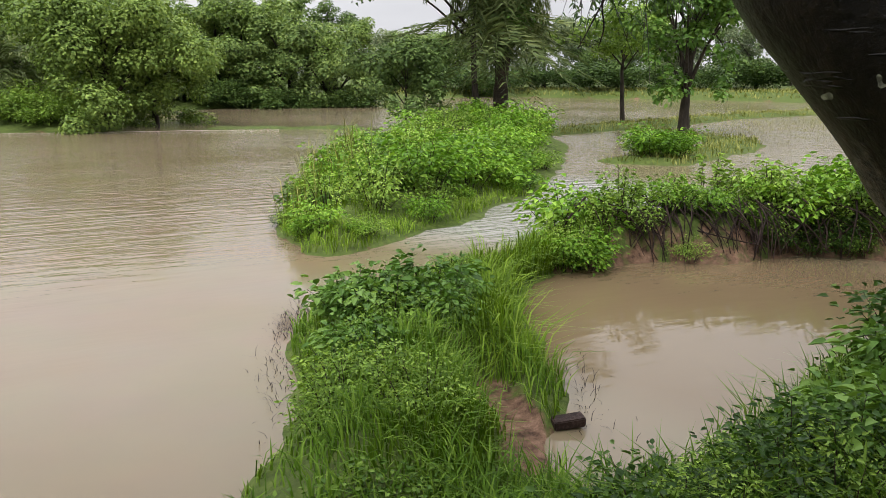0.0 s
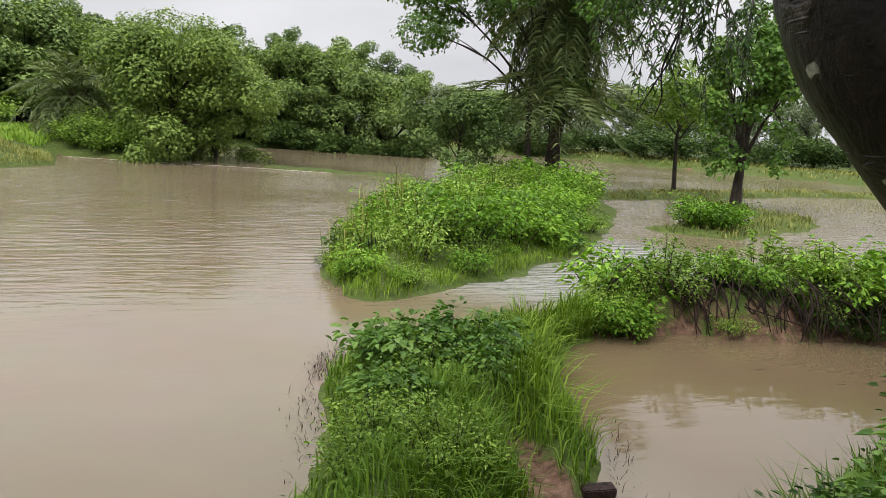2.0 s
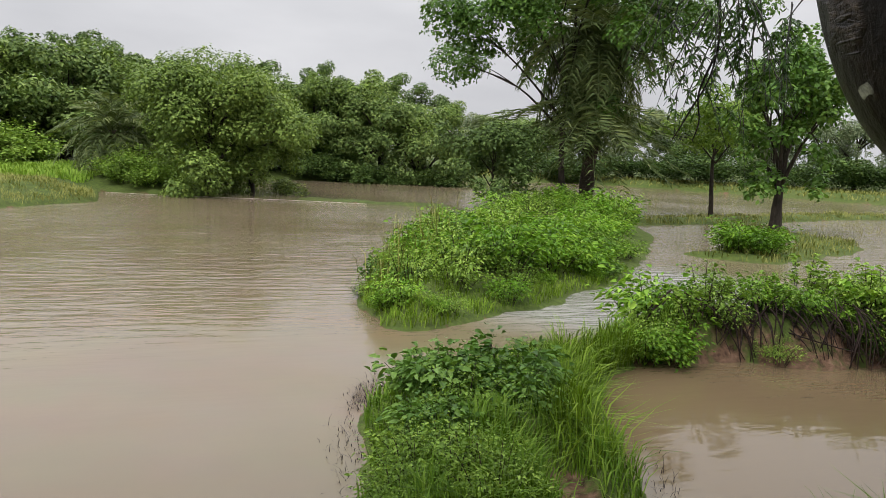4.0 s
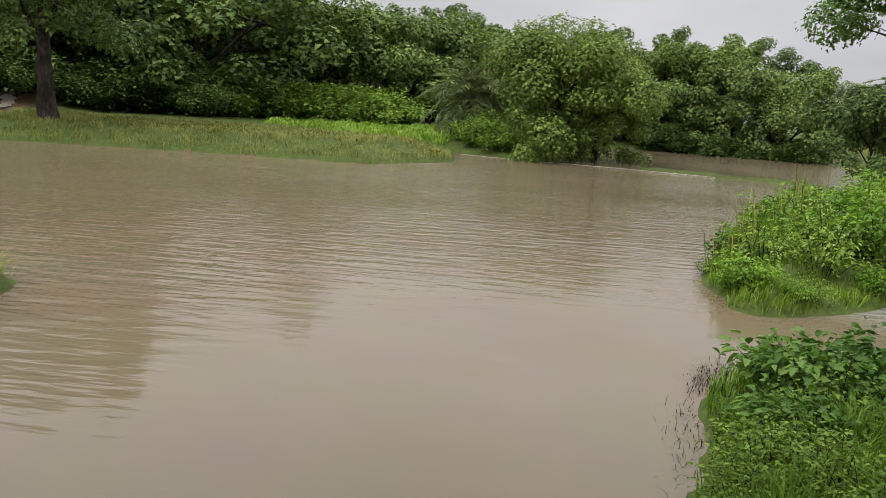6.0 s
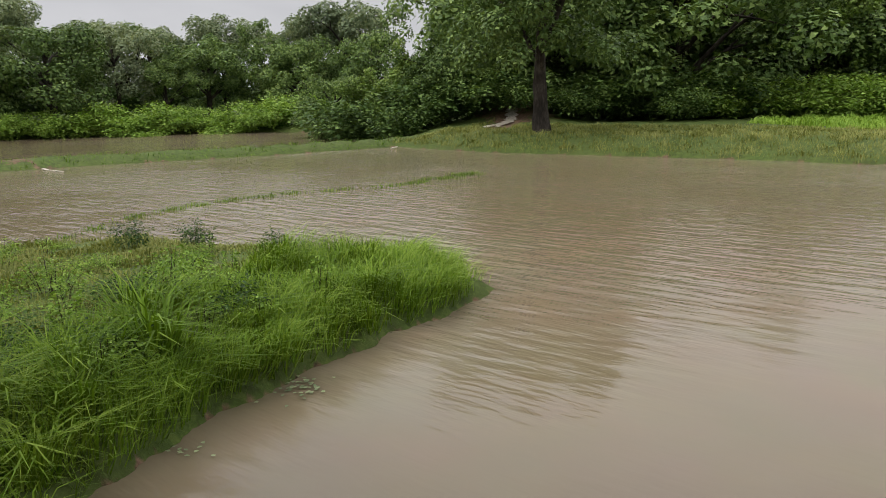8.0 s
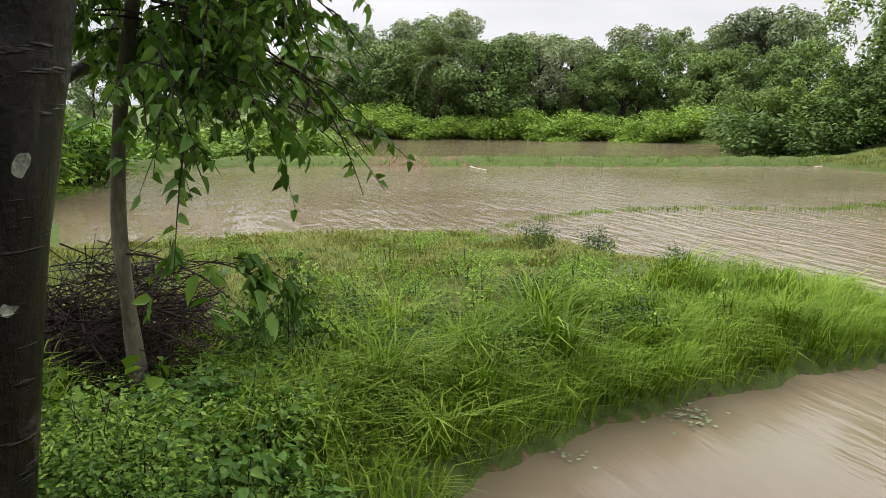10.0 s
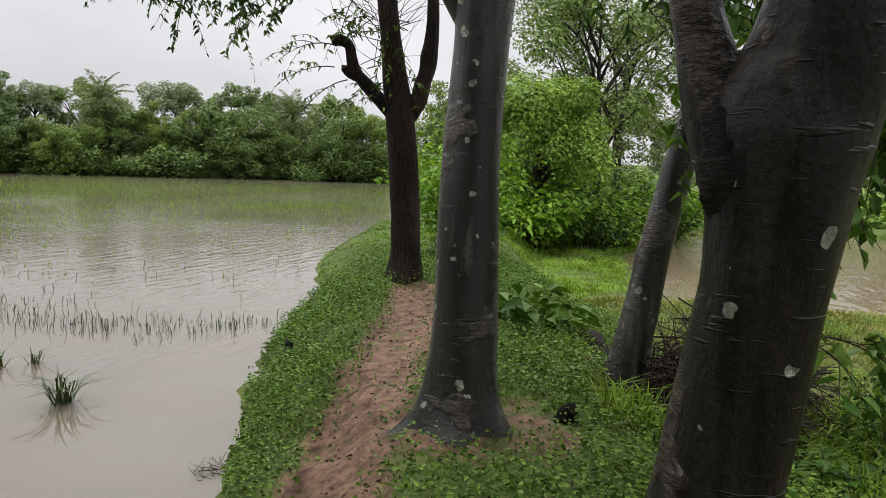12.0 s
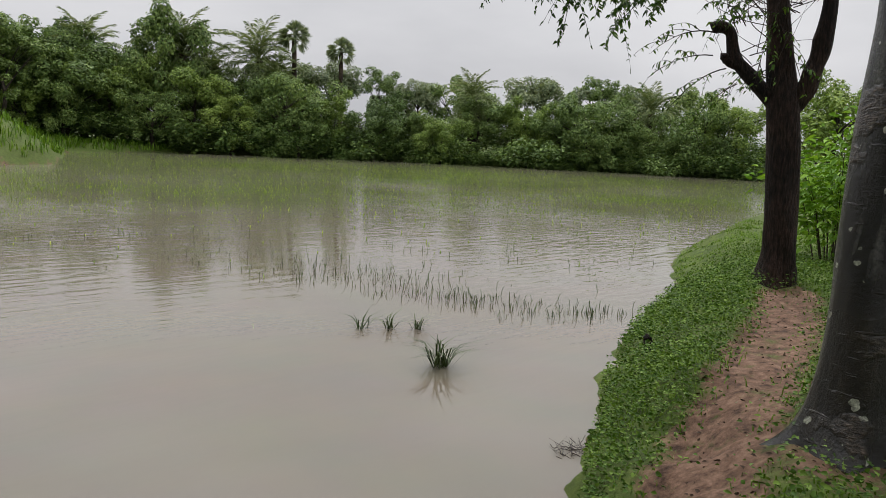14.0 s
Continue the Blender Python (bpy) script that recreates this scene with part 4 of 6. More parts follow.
DATE_FAR = feather_palm("date_palm", "date palm with arching grey-green leaves", 61, 4.5, 0.24, 2.6, 34)
TODDY = fan_palm("toddy_palm", "tall fan-leaved toddy palm on the south shore", 62, 8.0, 0.2, 1.3)
for az, d, s in ((183.9, 69, 1.5), (177.7, 70, 1.66), (172.6, 70, 1.62), (175.8, 69, 1.25), (171.4, 69, 1.2), (157.3, 69, 1.12), (144.6, 70, 1.14), (94.2, 57, 1.05)):
    planted(DATE_FAR, *around(az, d), az * 7, s, group="palms on the far shores")
for az, d, s in ((170.2, 70, 1.18), (166.9, 70, 1.06)):
    planted(TODDY, *around(az, d), az * 5, s, group="palms on the far shores")
DATE_LOW = feather_palm("date_palm", "low bushy date palm on the west bank", 63, 1.4, 0.3, 2.2, 64, hang=0.7, bend=1.3)
planted(DATE_LOW, -18.6, 33.3, 20, 1.25, group="palms on the west bank")
planted(DATE_LOW, -17.6, 35.6, 150, 1.15, group="palms on the west bank")

# the big tree and the round tree on the west bank
big = broad_tree("broadleaf_tree", "large dark tree with a thick trunk on the west bank", 64, 9.8, 4.3, 0.34, 2.4, 42000, 0.16, LEAF_FAR, low=0.30, limbs=14, bulk=0.28)
big.matrix_basis = pose(-28.0, 17.9, on_land(-28.0, 17.9), 0, 0, 30)
rnd = broad_tree("broadleaf_tree", "round mid-green tree at the water's edge of the west bank", 65, 5.6, 3.1, 0.24, 1.0, 40000, 0.125, LEAF_FAR_B, low=0.03, limbs=12, bulk=0.36)
rnd.matrix_basis = pose(-13.6, 32.2, on_land(-13.6, 32.2), 0, 0, 80)
rnd2 = broad_tree("broadleaf_tree", "leaning mid-green tree beside the round one", 66, 4.8, 2.6, 0.2, 1.0, 24000, 0.125, LEAF_FAR_B, low=0.12, limbs=9, bulk=0.38)
rnd2.matrix_basis = pose(-12.6, 34.4, on_land(-13.0, 33.0), 0, 0, 10)
for k, (x, y, s) in enumerate(((-16.8, 31.2, 0.75), (-15.6, 31.0, 0.7), (-14.6, 31.4, 0.7), (-17.8, 32.4, 0.8), (-16.0, 32.4, 0.85))):
    planted(FAR_BUSH[0], x, y, k * 77, s, group="shrubs on the west bank")

# ---------------------------------------------------------------- the island with the palm
PALM = feather_palm("date_palm", "tall date palm with hanging leaves and a shaggy dark trunk", 71, 5.9, 0.27, 3.3, 110, hang=1.0, bend=1.8)
PALM.matrix_basis = pose(2.1, 29.0, on_land(2.1, 29.0), 0, 0, 0)
host = broad_tree("broadleaf_tree", "dark leafy tree grown up round the palm on the island", 72, 10.0, 5.2, 0.13, 2.6, 34000, 0.13, LEAF_MID, low=0.55, limbs=14, bulk=0.19)
host.matrix_basis = pose(1.3, 28.6, on_land(1.3, 28.6), 0, 0, 0)
thin = broad_tree("broadleaf_tree", "slim light green tree on the causeway", 73, 5.1, 2.0, 0.09, 2.3, 9000, 0.12, LEAF_HERB, low=0.55, limbs=8, bulk=0.26)
thin.matrix_basis = pose(7.6, 33.2, on_land(7.6, 33.2), 0, 0, 0)
dark = broad_tree("broadleaf_tree", "dark upright tree with a bent trunk on the spit", 74, 7.0, 1.75, 0.2, 1.5, 9500, 0.19, LEAF_MID, low=0.2, limbs=12, bulk=0.32, lean=0.05, fine=False)
dark.matrix_basis = pose(8.4, 27.4, on_land(8.4, 27.4), 0, 0, 0)
small = broad_tree("broadleaf_tree", "small leafy tree on the island beside the palm", 75, 3.6, 1.7, 0.06, 1.2, 11000, 0.11, LEAF_FAR, low=0.3, limbs=8, bulk=0.34)
small.matrix_basis = pose(-1.2, 27.0, on_land(-1.2, 27.0), 0, 0, 0)

BUSH_A = bush("shrub", "bright green leafy shrub", 81, 0.75, 0.55, 780, 0.082, LEAF_BUSH, 12)
BUSH_B = bush("weed", "fresh green soft-leaved weed", 82, 0.6, 0.5, 720, 0.06, LEAF_HERB, 14)
BUSH_C = bush("shrub", "dark green broad-leaved shrub", 83, 0.7, 0.55, 460, 0.105, LEAF_MID, 9, ratio=0.62)
BUSH_D = bush("shrub", "deep green glossy shrub", 84, 0.8, 0.6, 560, 0.085, LEAF_DARK, 11)
BUSH_E = bush("weed", "low mixed green weed with small pointed leaves", 86, 0.7, 0.5, 700, 0.055, LEAF_HERB, 14, ratio=0.45)
WEED = bush("weed", "upright thin-stemmed green weed among the grass", 85, 0.8, 0.22, 150, 0.07, LEAF_HERB, 5, upright=1.0)
PATTERNS = FAR_KINDS + FAR_BUSH + [DATE_FAR, TODDY, DATE_LOW, BUSH_A, BUSH_B, BUSH_C, BUSH_D, BUSH_E, WEED]


def thicket(seed, poly, count, kinds, sizes, group, margin=0.3, label="", edge=None):
    """Shrubs scattered over an outline."""
    rng = np.random.default_rng(seed)
    p = np.asarray(poly)
    done = 0
    while done < count:
        x, y = rng.uniform(p[:, 0].min(), p[:, 0].max()), rng.uniform(p[:, 1].min(), p[:, 1].max())
        depth = inside(edge or poly, np.array([x]), np.array([y]))[0]
        if depth < margin or inside(poly, np.array([x]), np.array([y]))[0] < 0:
            continue
        s = rng.uniform(*sizes) * (min(1.0, 0.42 + 0.5 * depth) if edge else 1.0)
        planted(kinds[int(rng.integers(len(kinds)))], x, y, rng.uniform(0, 360), (s * 1.1, s * 1.1, s), label, group)
        done += 1


thicket(91, ISLAND, 62, (BUSH_A, BUSH_A, BUSH_B, BUSH_E), (0.6, 1.5), "shrubs on the island", 0.3, edge=ISLAND)
thicket(90, [(-2.3, 11.0), (-1.85, 9.6), (-1.4, 9.4), (-0.3, 10.8), (0.9, 13.0), (1.8, 14.6), (2.3, 17.5), (-2.4, 17.5), (-2.6, 13.5)], 100, (BUSH_A, BUSH_B, BUSH_E, BUSH_A, BUSH_C), (0.5, 1.25), "shrubs on the island", 0.22, edge=ISLAND)
thicket(92, [(1.3, 8.9), (3.1, 9.2), (4.6, 9.6), (9, 9), (9, 10.7), (5, 10.5), (2, 10.1), (1.0, 9.2)], 68, (BUSH_A, BUSH_B, BUSH_E, BUSH_A, WEED), (0.4, 1.15), "shrubs on the hedge bank", 0.08)
thicket(99, [(1.2, 8.4), (2.0, 8.8), (2.0, 9.15), (1.2, 8.9)], 6, (BUSH_B, BUSH_E, BUSH_A), (0.5, 0.75), "shrubs on the hedge bank", 0.02)
thicket(100, [(2.6, 8.95), (3.05, 8.95), (4.4, 9.4), (6.5, 8.8), (6.5, 9.0), (4.4, 9.65), (3.05, 9.2)], 18, (BUSH_E, BUSH_D, BUSH_E), (0.35, 0.6), "shrubs on the hedge bank", 0.02)
thicket(93, [(-0.95, 5.0), (-1.05, 6.1), (-0.4, 6.4), (0.35, 6.2), (0.35, 5.4), (-0.1, 5.0)], 14, (BUSH_C, BUSH_C, BUSH_B), (0.4, 0.78), "shrubs on the peninsula", 0.05)
thicket(94, [(-0.8, 3.7), (-0.8, 5.0), (-0.1, 4.9), (0.05, 4.2), (-0.1, 3.6)], 13, (BUSH_B, BUSH_E, BUSH_B, WEED), (0.28, 0.6), "weeds on the peninsula", 0.05)
thicket(97, [(-0.9, 6.4), (-0.3, 7.2), (0.5, 8.0), (0.7, 7.0), (0.2, 6.4)], 9, (BUSH_B, BUSH_E), (0.3, 0.45), "weeds on the peninsula", 0.05)
thicket(95, [(1.6, 2.5), (1.9, 3.6), (2.6, 4.5), (4.0, 5.6), (6.0, 5.6), (3.4, 2.3)], 26, (BUSH_D, BUSH_E, BUSH_C, BUSH_C), (0.55, 0.95), "shrubs on the near bank", 0.1)
thicket(98, [(0.5, 1.9), (0.65, 2.6), (1.2, 3.1), (1.8, 3.9), (1.7, 2.0)], 26, (BUSH_D, BUSH_E, BUSH_E), (0.3, 0.5), "weeds on the near bank", 0.05)
thicket(96, [(4.7, 20.4), (4.6, 19.4), (5.6, 19.0), (6.6, 19.8), (6.0, 20.6)], 7, (BUSH_B, BUSH_A), (0.9, 1.2), "shrubs on the bush islet", 0.1)


# ---------------------------------------------------------------- grass and low cover
def sown(seed, poly, per_m2, test=None):
    """Random places over an outline, on the land above the water."""
    rng = np.random.default_rng(seed)
    p = np.asarray(poly, float)
    lo, hi = p.min(0), p.max(0)
    n = int(per_m2 * (hi - lo).prod())
    xy = rng.uniform(lo, hi, (n, 2))
    xy = xy[inside(poly, xy[:, 0], xy[:, 1]) > 0]
    z = land(xy[:, 0], xy[:, 1])
    keep = z > 0.02
    if test is not None:
        keep &= test(xy[:, 0], xy[:, 1], z, rng)
    return rng, np.c_[xy, z - 0.01][keep]


def grass(name, label, seed, poly, per_m2, height, width, lean, mat, test=None, wind=(0, 0)):
    """Grass in tussocks: thicker and taller here, thin there, neighbours bent alike."""
    rng, at = sown(seed, poly, per_m2, test)
    x, y = at[:, 0], at[:, 1]
    lump = 0.6 * rough(x, y, 0.35) + 0.6 * rough(y + 3, x - 5, 0.9)
    keep = rng.uniform(-0.9, 0.7, len(at)) < lump + 0.25
    at, lump = at[keep], lump[keep]
    tall = height * rng.uniform(0.45, 1.2, len(at)) * np.clip(0.82 + 0.42 * lump, 0.35, 1.5)
    size = width * rng.uniform(0.6, 1.4, len(at))
    me = mesh_of(name, *blades(rng, at, np.maximum(tall, 0.03), size, lean, wind, 0.38), mat)
    return tagged(new(name, me), label, "grass", kind="stuff")


def front(x, y):
    """Metres back from the tongue's front edge."""
    return -0.8 * (x + 4.8) - 0.6 * (y - 0.5)


grass("grass", "tall bright wet grass on the grass tongue", 101, TONGUE, 1700, 0.37, 0.010, 0.85, GRASS, lambda x, y, z, r: (x < -4.3 + 0.3 * rough(x, y, 0.5)) & (front(x, y) < 1.9 + 0.5 * rough(x, y, 1.0)), (0.25, 0.2))
grass("grass", "short rough grass on the back of the tongue", 102, TONGUE, 1100, 0.11, 0.012, 0.8, GRASS_DRY, lambda x, y, z, r: front(x, y) > 1.2)
grass("grass", "long grass along the peninsula's edge", 103, PENINSULA, 1500, 0.27, 0.010, 0.7, GRASS_DEEP, lambda x, y, z, r: (from_line(FOOTPATH, x, y) > 0.45) & (from_line(MUD, x, y) > 0.2 + r.normal(0, 0.05, len(x))) & (x < 2))
grass("grass", "long bright grass leaning over the pool", 114, [(0.25, 5.1), (0.95, 5.2), (0.8, 6.0), (0.78, 7.0), (1.0, 8.1), (1.5, 8.7), (0.9, 8.9), (0.3, 7.4), (0.3, 6.2)], 1300, 0.46, 0.010, 0.75, GRASS, None, (0.35, -0.1))
grass("grass", "grass fringe round the island", 104, ISLAND, 700, 0.17, 0.010, 0.8, GRASS, lambda x, y, z, r: y < 16)
grass("grass", "pale seeding grass on the west bank", 105, [(-14.7, 25.5), (-15.6, 20.7), (-26, 14.8), (-33, 13), (-36, 20), (-24, 26), (-17, 28.8)], 260, 0.20, 0.013, 0.9, GRASS_DRY, lambda x, y, z, r: from_line(TRACK, x, y) > 0.7)
grass("grass", "low grass along the bund", 106, [(-27.5, -12.5), (-29, -4), (-30, 4), (-32, 14), (-37, 14), (-34, 0), (-31, -12)], 60, 0.13, 0.025, 0.7, GRASS_DEEP)
grass("grass", "flat bright young rice in a field on the west bank", 107, [(-18.2, 30.6), (-20, 27.5), (-27, 28), (-29, 35), (-25, 40.5), (-19, 34)], 190, 0.3, 0.05, 0.3, RICE)
grass("grass", "rough olive grass on the causeway and the spit", 115, [(3, 27), (6, 32.5), (10, 35.5), (16, 41), (24, 45), (24, 42), (15, 37), (10.3, 32.5), (10.4, 25), (8.6, 21.3), (5.8, 18.4), (3.9, 19.3), (5.2, 21.3), (7.4, 25), (6.6, 29)], 130, 0.22, 0.018, 0.8, GRASS_DRY)
grass("grass", "rank olive grass on the far north-east bank", 116, [(-6, 61), (3, 72.5), (12, 68.5), (20, 62.5), (30, 52.5), (36, 56), (24, 70), (10, 78), (-4, 76)], 22, 0.32, 0.06, 0.8, GRASS_DRY)


def creepers(name, label, seed, poly, per_m2, leaf, mat, height, test=None):
    """Low leafy ground cover."""
    rng, at = sown(seed, poly, per_m2, test)
    at = at + np.c_[np.zeros((len(at), 2)), rng.uniform(0, 1, len(at)) ** 1.6 * height]
    way = np.c_[rng.normal(size=(len(at), 2)), rng.uniform(-0.1, 0.5, len(at))]
    size = leaf * rng.uniform(0.6, 1.3, len(at))
    me = mesh_of(name, *leaves(rng, at, way, size, size * 0.6, 0.15, 0.2, True), mat)
    return tagged(new(name, me), label, "ground cover", kind="stuff")


creepers("creeper", "low creeping leaves along the embankment's edges", 111, EMBANKMENT, 3300, 0.033, LEAF_CREEP, 0.17,
         lambda x, y, z, r: (np.hypot(x, y) < 11.5 + 1.5 * r.normal(size=len(x))) & (np.hypot(x + 3.75, y + 2.6) > 0.62 + r.normal(0, 0.2, len(x))) & (rough(x, y, 0.3) + r.uniform(0, 1.6, len(x)) > 0.3) & (from_line(FOOTPATH, x, y) > 0.36 + r.normal(0, 0.13, len(x))) & ((x < 0.5) | (y > 2)))


LITTER = leaf_material("dead_fallen_leaves", (0.02, 0.013, 0.009), (0.06, 0.04, 0.028), (0.13, 0.09, 0.06), 0.6, 0.0, 1.0, 0.1)
tagged(creepers("leaf_litter", "dead brown leaves and bits of twig on the trodden path", 117, EMBANKMENT, 90, 0.035, LITTER, 0.012, lambda x, y, z, r: (from_line(FOOTPATH, x, y) < 0.7 + r.normal(0, 0.15, len(x))) | (np.hypot(x + 3.75, y + 2.6) < 1.1)), category="leaf litter")
grass("grass", "rank long grass on the near bank", 108, [(-0.2, 2.2), (0.1, 3.4), (1.15, 3.75), (2.2, 4.7), (4.2, 6.3), (5, 4.5), (1.2, 1.6)], 1100, 0.34, 0.010, 0.8, GRASS_DEEP, lambda x, y, z, r: (from_line(FOOTPATH, x, y) > 0.3) & (from_line(MUD, x, y) > 0.55))
grass("grass", "short green turf between the creepers on the embankment", 109, EMBANKMENT, 800, 0.075, 0.008, 0.8, GRASS_DEEP,
      lambda x, y, z, r: (np.hypot(x, y) < 19) & (x < 0) & (y < 3) & (from_line(FOOTPATH, x, y) > 0.34 + r.normal(0, 0.12, len(x))))
grass("grass", "tall green grass on the south bank's slope", 113, [(3.5, -41), (4.0, -50), (4.2, -60), (-8, -66), (-6, -70), (14, -66), (12, -42)], 40, 0.55, 0.05, 0.5, GRASS_DEEP)
grass("grass", "flooded pale green lawn beside the embankment", 110, LAWN, 900, 0.10, 0.016, 0.7, RICE)


# ---------------------------------------------------------------- trees beside the path
def spray(rng, start, way, length, count, leaf, ratio=0.4, sag=0.5, twigs=5):
    """A hanging leafy twig with side twigs: (wood pieces, leaf pieces)."""
    wood_, leaf_ = [], []
    start, way = np.asarray(start, float), unit(np.asarray(way, float))
    u = np.linspace(0, 1, 9)
    line = start + way * (length * u)[:, None] + np.array([0, 0, -1.0]) * (sag * length * u**2)[:, None]
    wood_.append(tube(line, 0.006 * (0.6 + length) * np.linspace(1, 0.25, 9), 5))
    lines = [line]
    for k in range(twigs):
        b = line[2 + k * 6 // max(twigs, 1)]
        w = unit(way + rng.normal(size=3) * 0.8)
        ll = length * rng.uniform(0.3, 0.55)
        sub = b + w * (ll * u)[:, None] + np.array([0, 0, -1.0]) * (sag * 1.2 * ll * u**2)[:, None]
        wood_.append(tube(sub, 0.0035 * (0.6 + length) * np.linspace(1, 0.3, 9), 4))
        lines.append(sub)
    for ln in lines:
        n = max(3, count // len(lines))
        v = rng.uniform(0.15, 1.0, n)
        p = np.stack([np.interp(v, u, ln[:, c]) for c in range(3)], 1)
        w = rng.normal(size=(n, 3)) * [1, 1, 0.4] + [0, 0, -0.55]
        s = leaf * rng.uniform(0.6, 1.25, n)
        leaf_.append(leaves(rng, p, w, s, s * ratio, 0.35, 0.2, True))
    return wood_, leaf_


def foliage_on(root, seed, bark, mat, sprays):
    """Hang sprays of leaves on a tree: rows of start, way, length, leaves, leaf length, ratio."""
    rng = np.random.default_rng(seed)
    for start, way, length, count, leaf, ratio in sprays:
        w, l = spray(rng, start, way, length, count, leaf, ratio)
        br = part("branch", mesh_of("branch", *joined(w), bark), root)
        part("foliage", mesh_of("foliage", *joined(l), mat), br)


def trunk_mesh(name, path, radii, bark, sides=24, knots=0.03, roots=0, seed=1):
    """A trunk with an uneven girth, swellings and, where asked, roots that flare out at its foot."""
    rng = np.random.default_rng(seed)
    line = curve(path, 14)
    u = np.linspace(0, 1, len(line))
    r = np.interp(u, np.linspace(0, 1, len(radii)), radii)
    v, f = tube(line, r, sides, 0.0)
    d = unit(np.gradient(line, axis=0))
    ring = v[:-1].reshape(len(line), sides, 3)
    a = np.arange(sides) / sides * 2 * np.pi
    out = ring - line[:, None]
    swell = np.zeros((len(line), sides))
    for _ in range(10):
        k, m, p = rng.integers(1, 5), rng.uniform(1, 9), rng.uniform(0, 6.28)
        swell += knots * rng.uniform(0.3, 1.0) * np.sin(k * a[None] + m * u[:, None] * 3 + p)
    for _ in range(7):
        c, w = rng.uniform(0.1, 0.9), rng.uniform(0, 6.28)
        swell += rng.uniform(0.5, 1.4) * knots * 2.2 * np.exp(-((u[:, None] - c) / 0.025) ** 2 - (np.angle(np.exp(1j * (a[None] - w))) / 0.35) ** 2)
    if roots:
        low = np.exp(-(line[:, 2] - line[0, 2]) / 0.17)
        swell += low[:, None] * (0.75 + 0.36 * np.sin(roots * a[None] + 0.8) + 0.16 * np.sin((roots + 3) * a[None] + 2.0))
    ring = line[:, None] + out * (1 + swell[..., None])
    return mesh_of(name, np.concatenate([ring.reshape(-1, 3), v[-1:]]), f, bark, True)


def big_trunk(name, label, path, radii, bark, limbs=(), sides=28, knots=0.03, roots=0, seed=1):
    root = thing(name, label, "tree", "trees beside the path")
    part("trunk", trunk_mesh("trunk", path, radii, bark, sides, knots, roots, seed), root)
    for k, (p, rr) in enumerate(limbs):
        part("limb", trunk_mesh("limb", p, rr, bark, 14, knots, 0, seed + k + 1), root)
    return root


forked = big_trunk("smooth_barked_tree", "smooth wet grey tree with pale lichen spots, bark darkened as in shade, forking at head height",
                   [(-2.02, -0.68, 0.35), (-2.06, -0.53, 1.0), (-2.09, -0.45, 1.45), (-2.11, -0.39, 1.93), (-2.12, -0.36, 2.28), (-2.14, -0.31, 2.5), (-2.18, -0.2, 3.0), (-2.3, 0.2, 4.4)],
                   (0.26, 0.155, 0.138, 0.139, 0.168, 0.15, 0.125, 0.10), BARK_SHADED,
                   [([(-2.1, -0.42, 2.1), (-2.08, -0.51, 2.35), (-2.07, -0.58, 2.6), (-2.05, -0.7, 3.2), (-2.0, -0.85, 4.4)], (0.10, 0.075, 0.055, 0.05, 0.035))], 36, 0.022, 0, 3)
lone = big_trunk("smooth_barked_tree", "tall smooth grey tree with flaring roots on the path's edge",
                 [(-3.74, -2.72, 0.52), (-3.74, -2.72, 0.85), (-3.76, -2.73, 1.4), (-3.8, -2.76, 2.2), (-3.84, -2.76, 2.9), (-3.9, -2.78, 3.6), (-4.1, -2.8, 6.0)],
                 (0.235, 0.205, 0.185, 0.165, 0.165, 0.19, 0.12), BARK_SMOOTH, [([(-3.84, -2.78, 2.95), (-3.7, -2.95, 3.3), (-3.5, -3.2, 3.9), (-3.3, -3.5, 5.2)], (0.11, 0.09, 0.08, 0.05))], 36, 0.025, 5, 7)
rough_one = big_trunk("rough_barked_tree", "rough dark brown tree with a lopped side branch and bare twigs",
                      [(-7.28, -6.96, 0.42), (-7.28, -6.96, 1.0), (-7.25, -6.98, 1.8), (-7.2, -7.02, 2.7), (-7.12, -7.1, 3.3), (-7.05, -7.14, 4.2), (-6.9, -7.2, 6.5)],
                      (0.225, 0.19, 0.18, 0.19, 0.15, 0.12, 0.05), BARK_ROUGH,
                      [([(-7.15, -7.05, 2.7), (-6.9, -7.22, 3.0), (-6.72, -7.36, 3.25), (-6.66, -7.42, 3.55), (-6.5, -7.5, 3.62)], (0.10, 0.085, 0.075, 0.06, 0.075)),
                       ([(-6.78, -7.3, 3.15), (-6.66, -7.38, 3.2), (-6.6, -7.42, 3.27)], (0.06, 0.05, 0.055)),
                       ([(-7.22, -7.0, 2.65), (-7.38, -6.88, 3.0), (-7.47, -6.81, 3.5), (-7.5, -6.78, 4.6)], (0.13, 0.11, 0.10, 0.06))], 30, 0.05, 4, 11)
leaner = big_trunk("leaning_tree", "leaning dark spotted tree trunk beside the brush heap",
                   [(-5.2, -2.55, 0.3), (-5.3, -2.48, 1.0), (-5.39, -2.41, 1.63), (-5.49, -2.33, 2.2), (-5.6, -2.25, 2.85), (-5.8, -2.1, 4.2)], (0.17, 0.13, 0.112, 0.11, 0.085, 0.06), BARK_SMOOTH,
                   [([(-5.48, -2.34, 2.15), (-5.6, -2.22, 2.35), (-5.75, -2.05, 2.5), (-6.0, -1.8, 3.0)], (0.075, 0.06, 0.05, 0.03))], 22, 0.03, 0, 17)
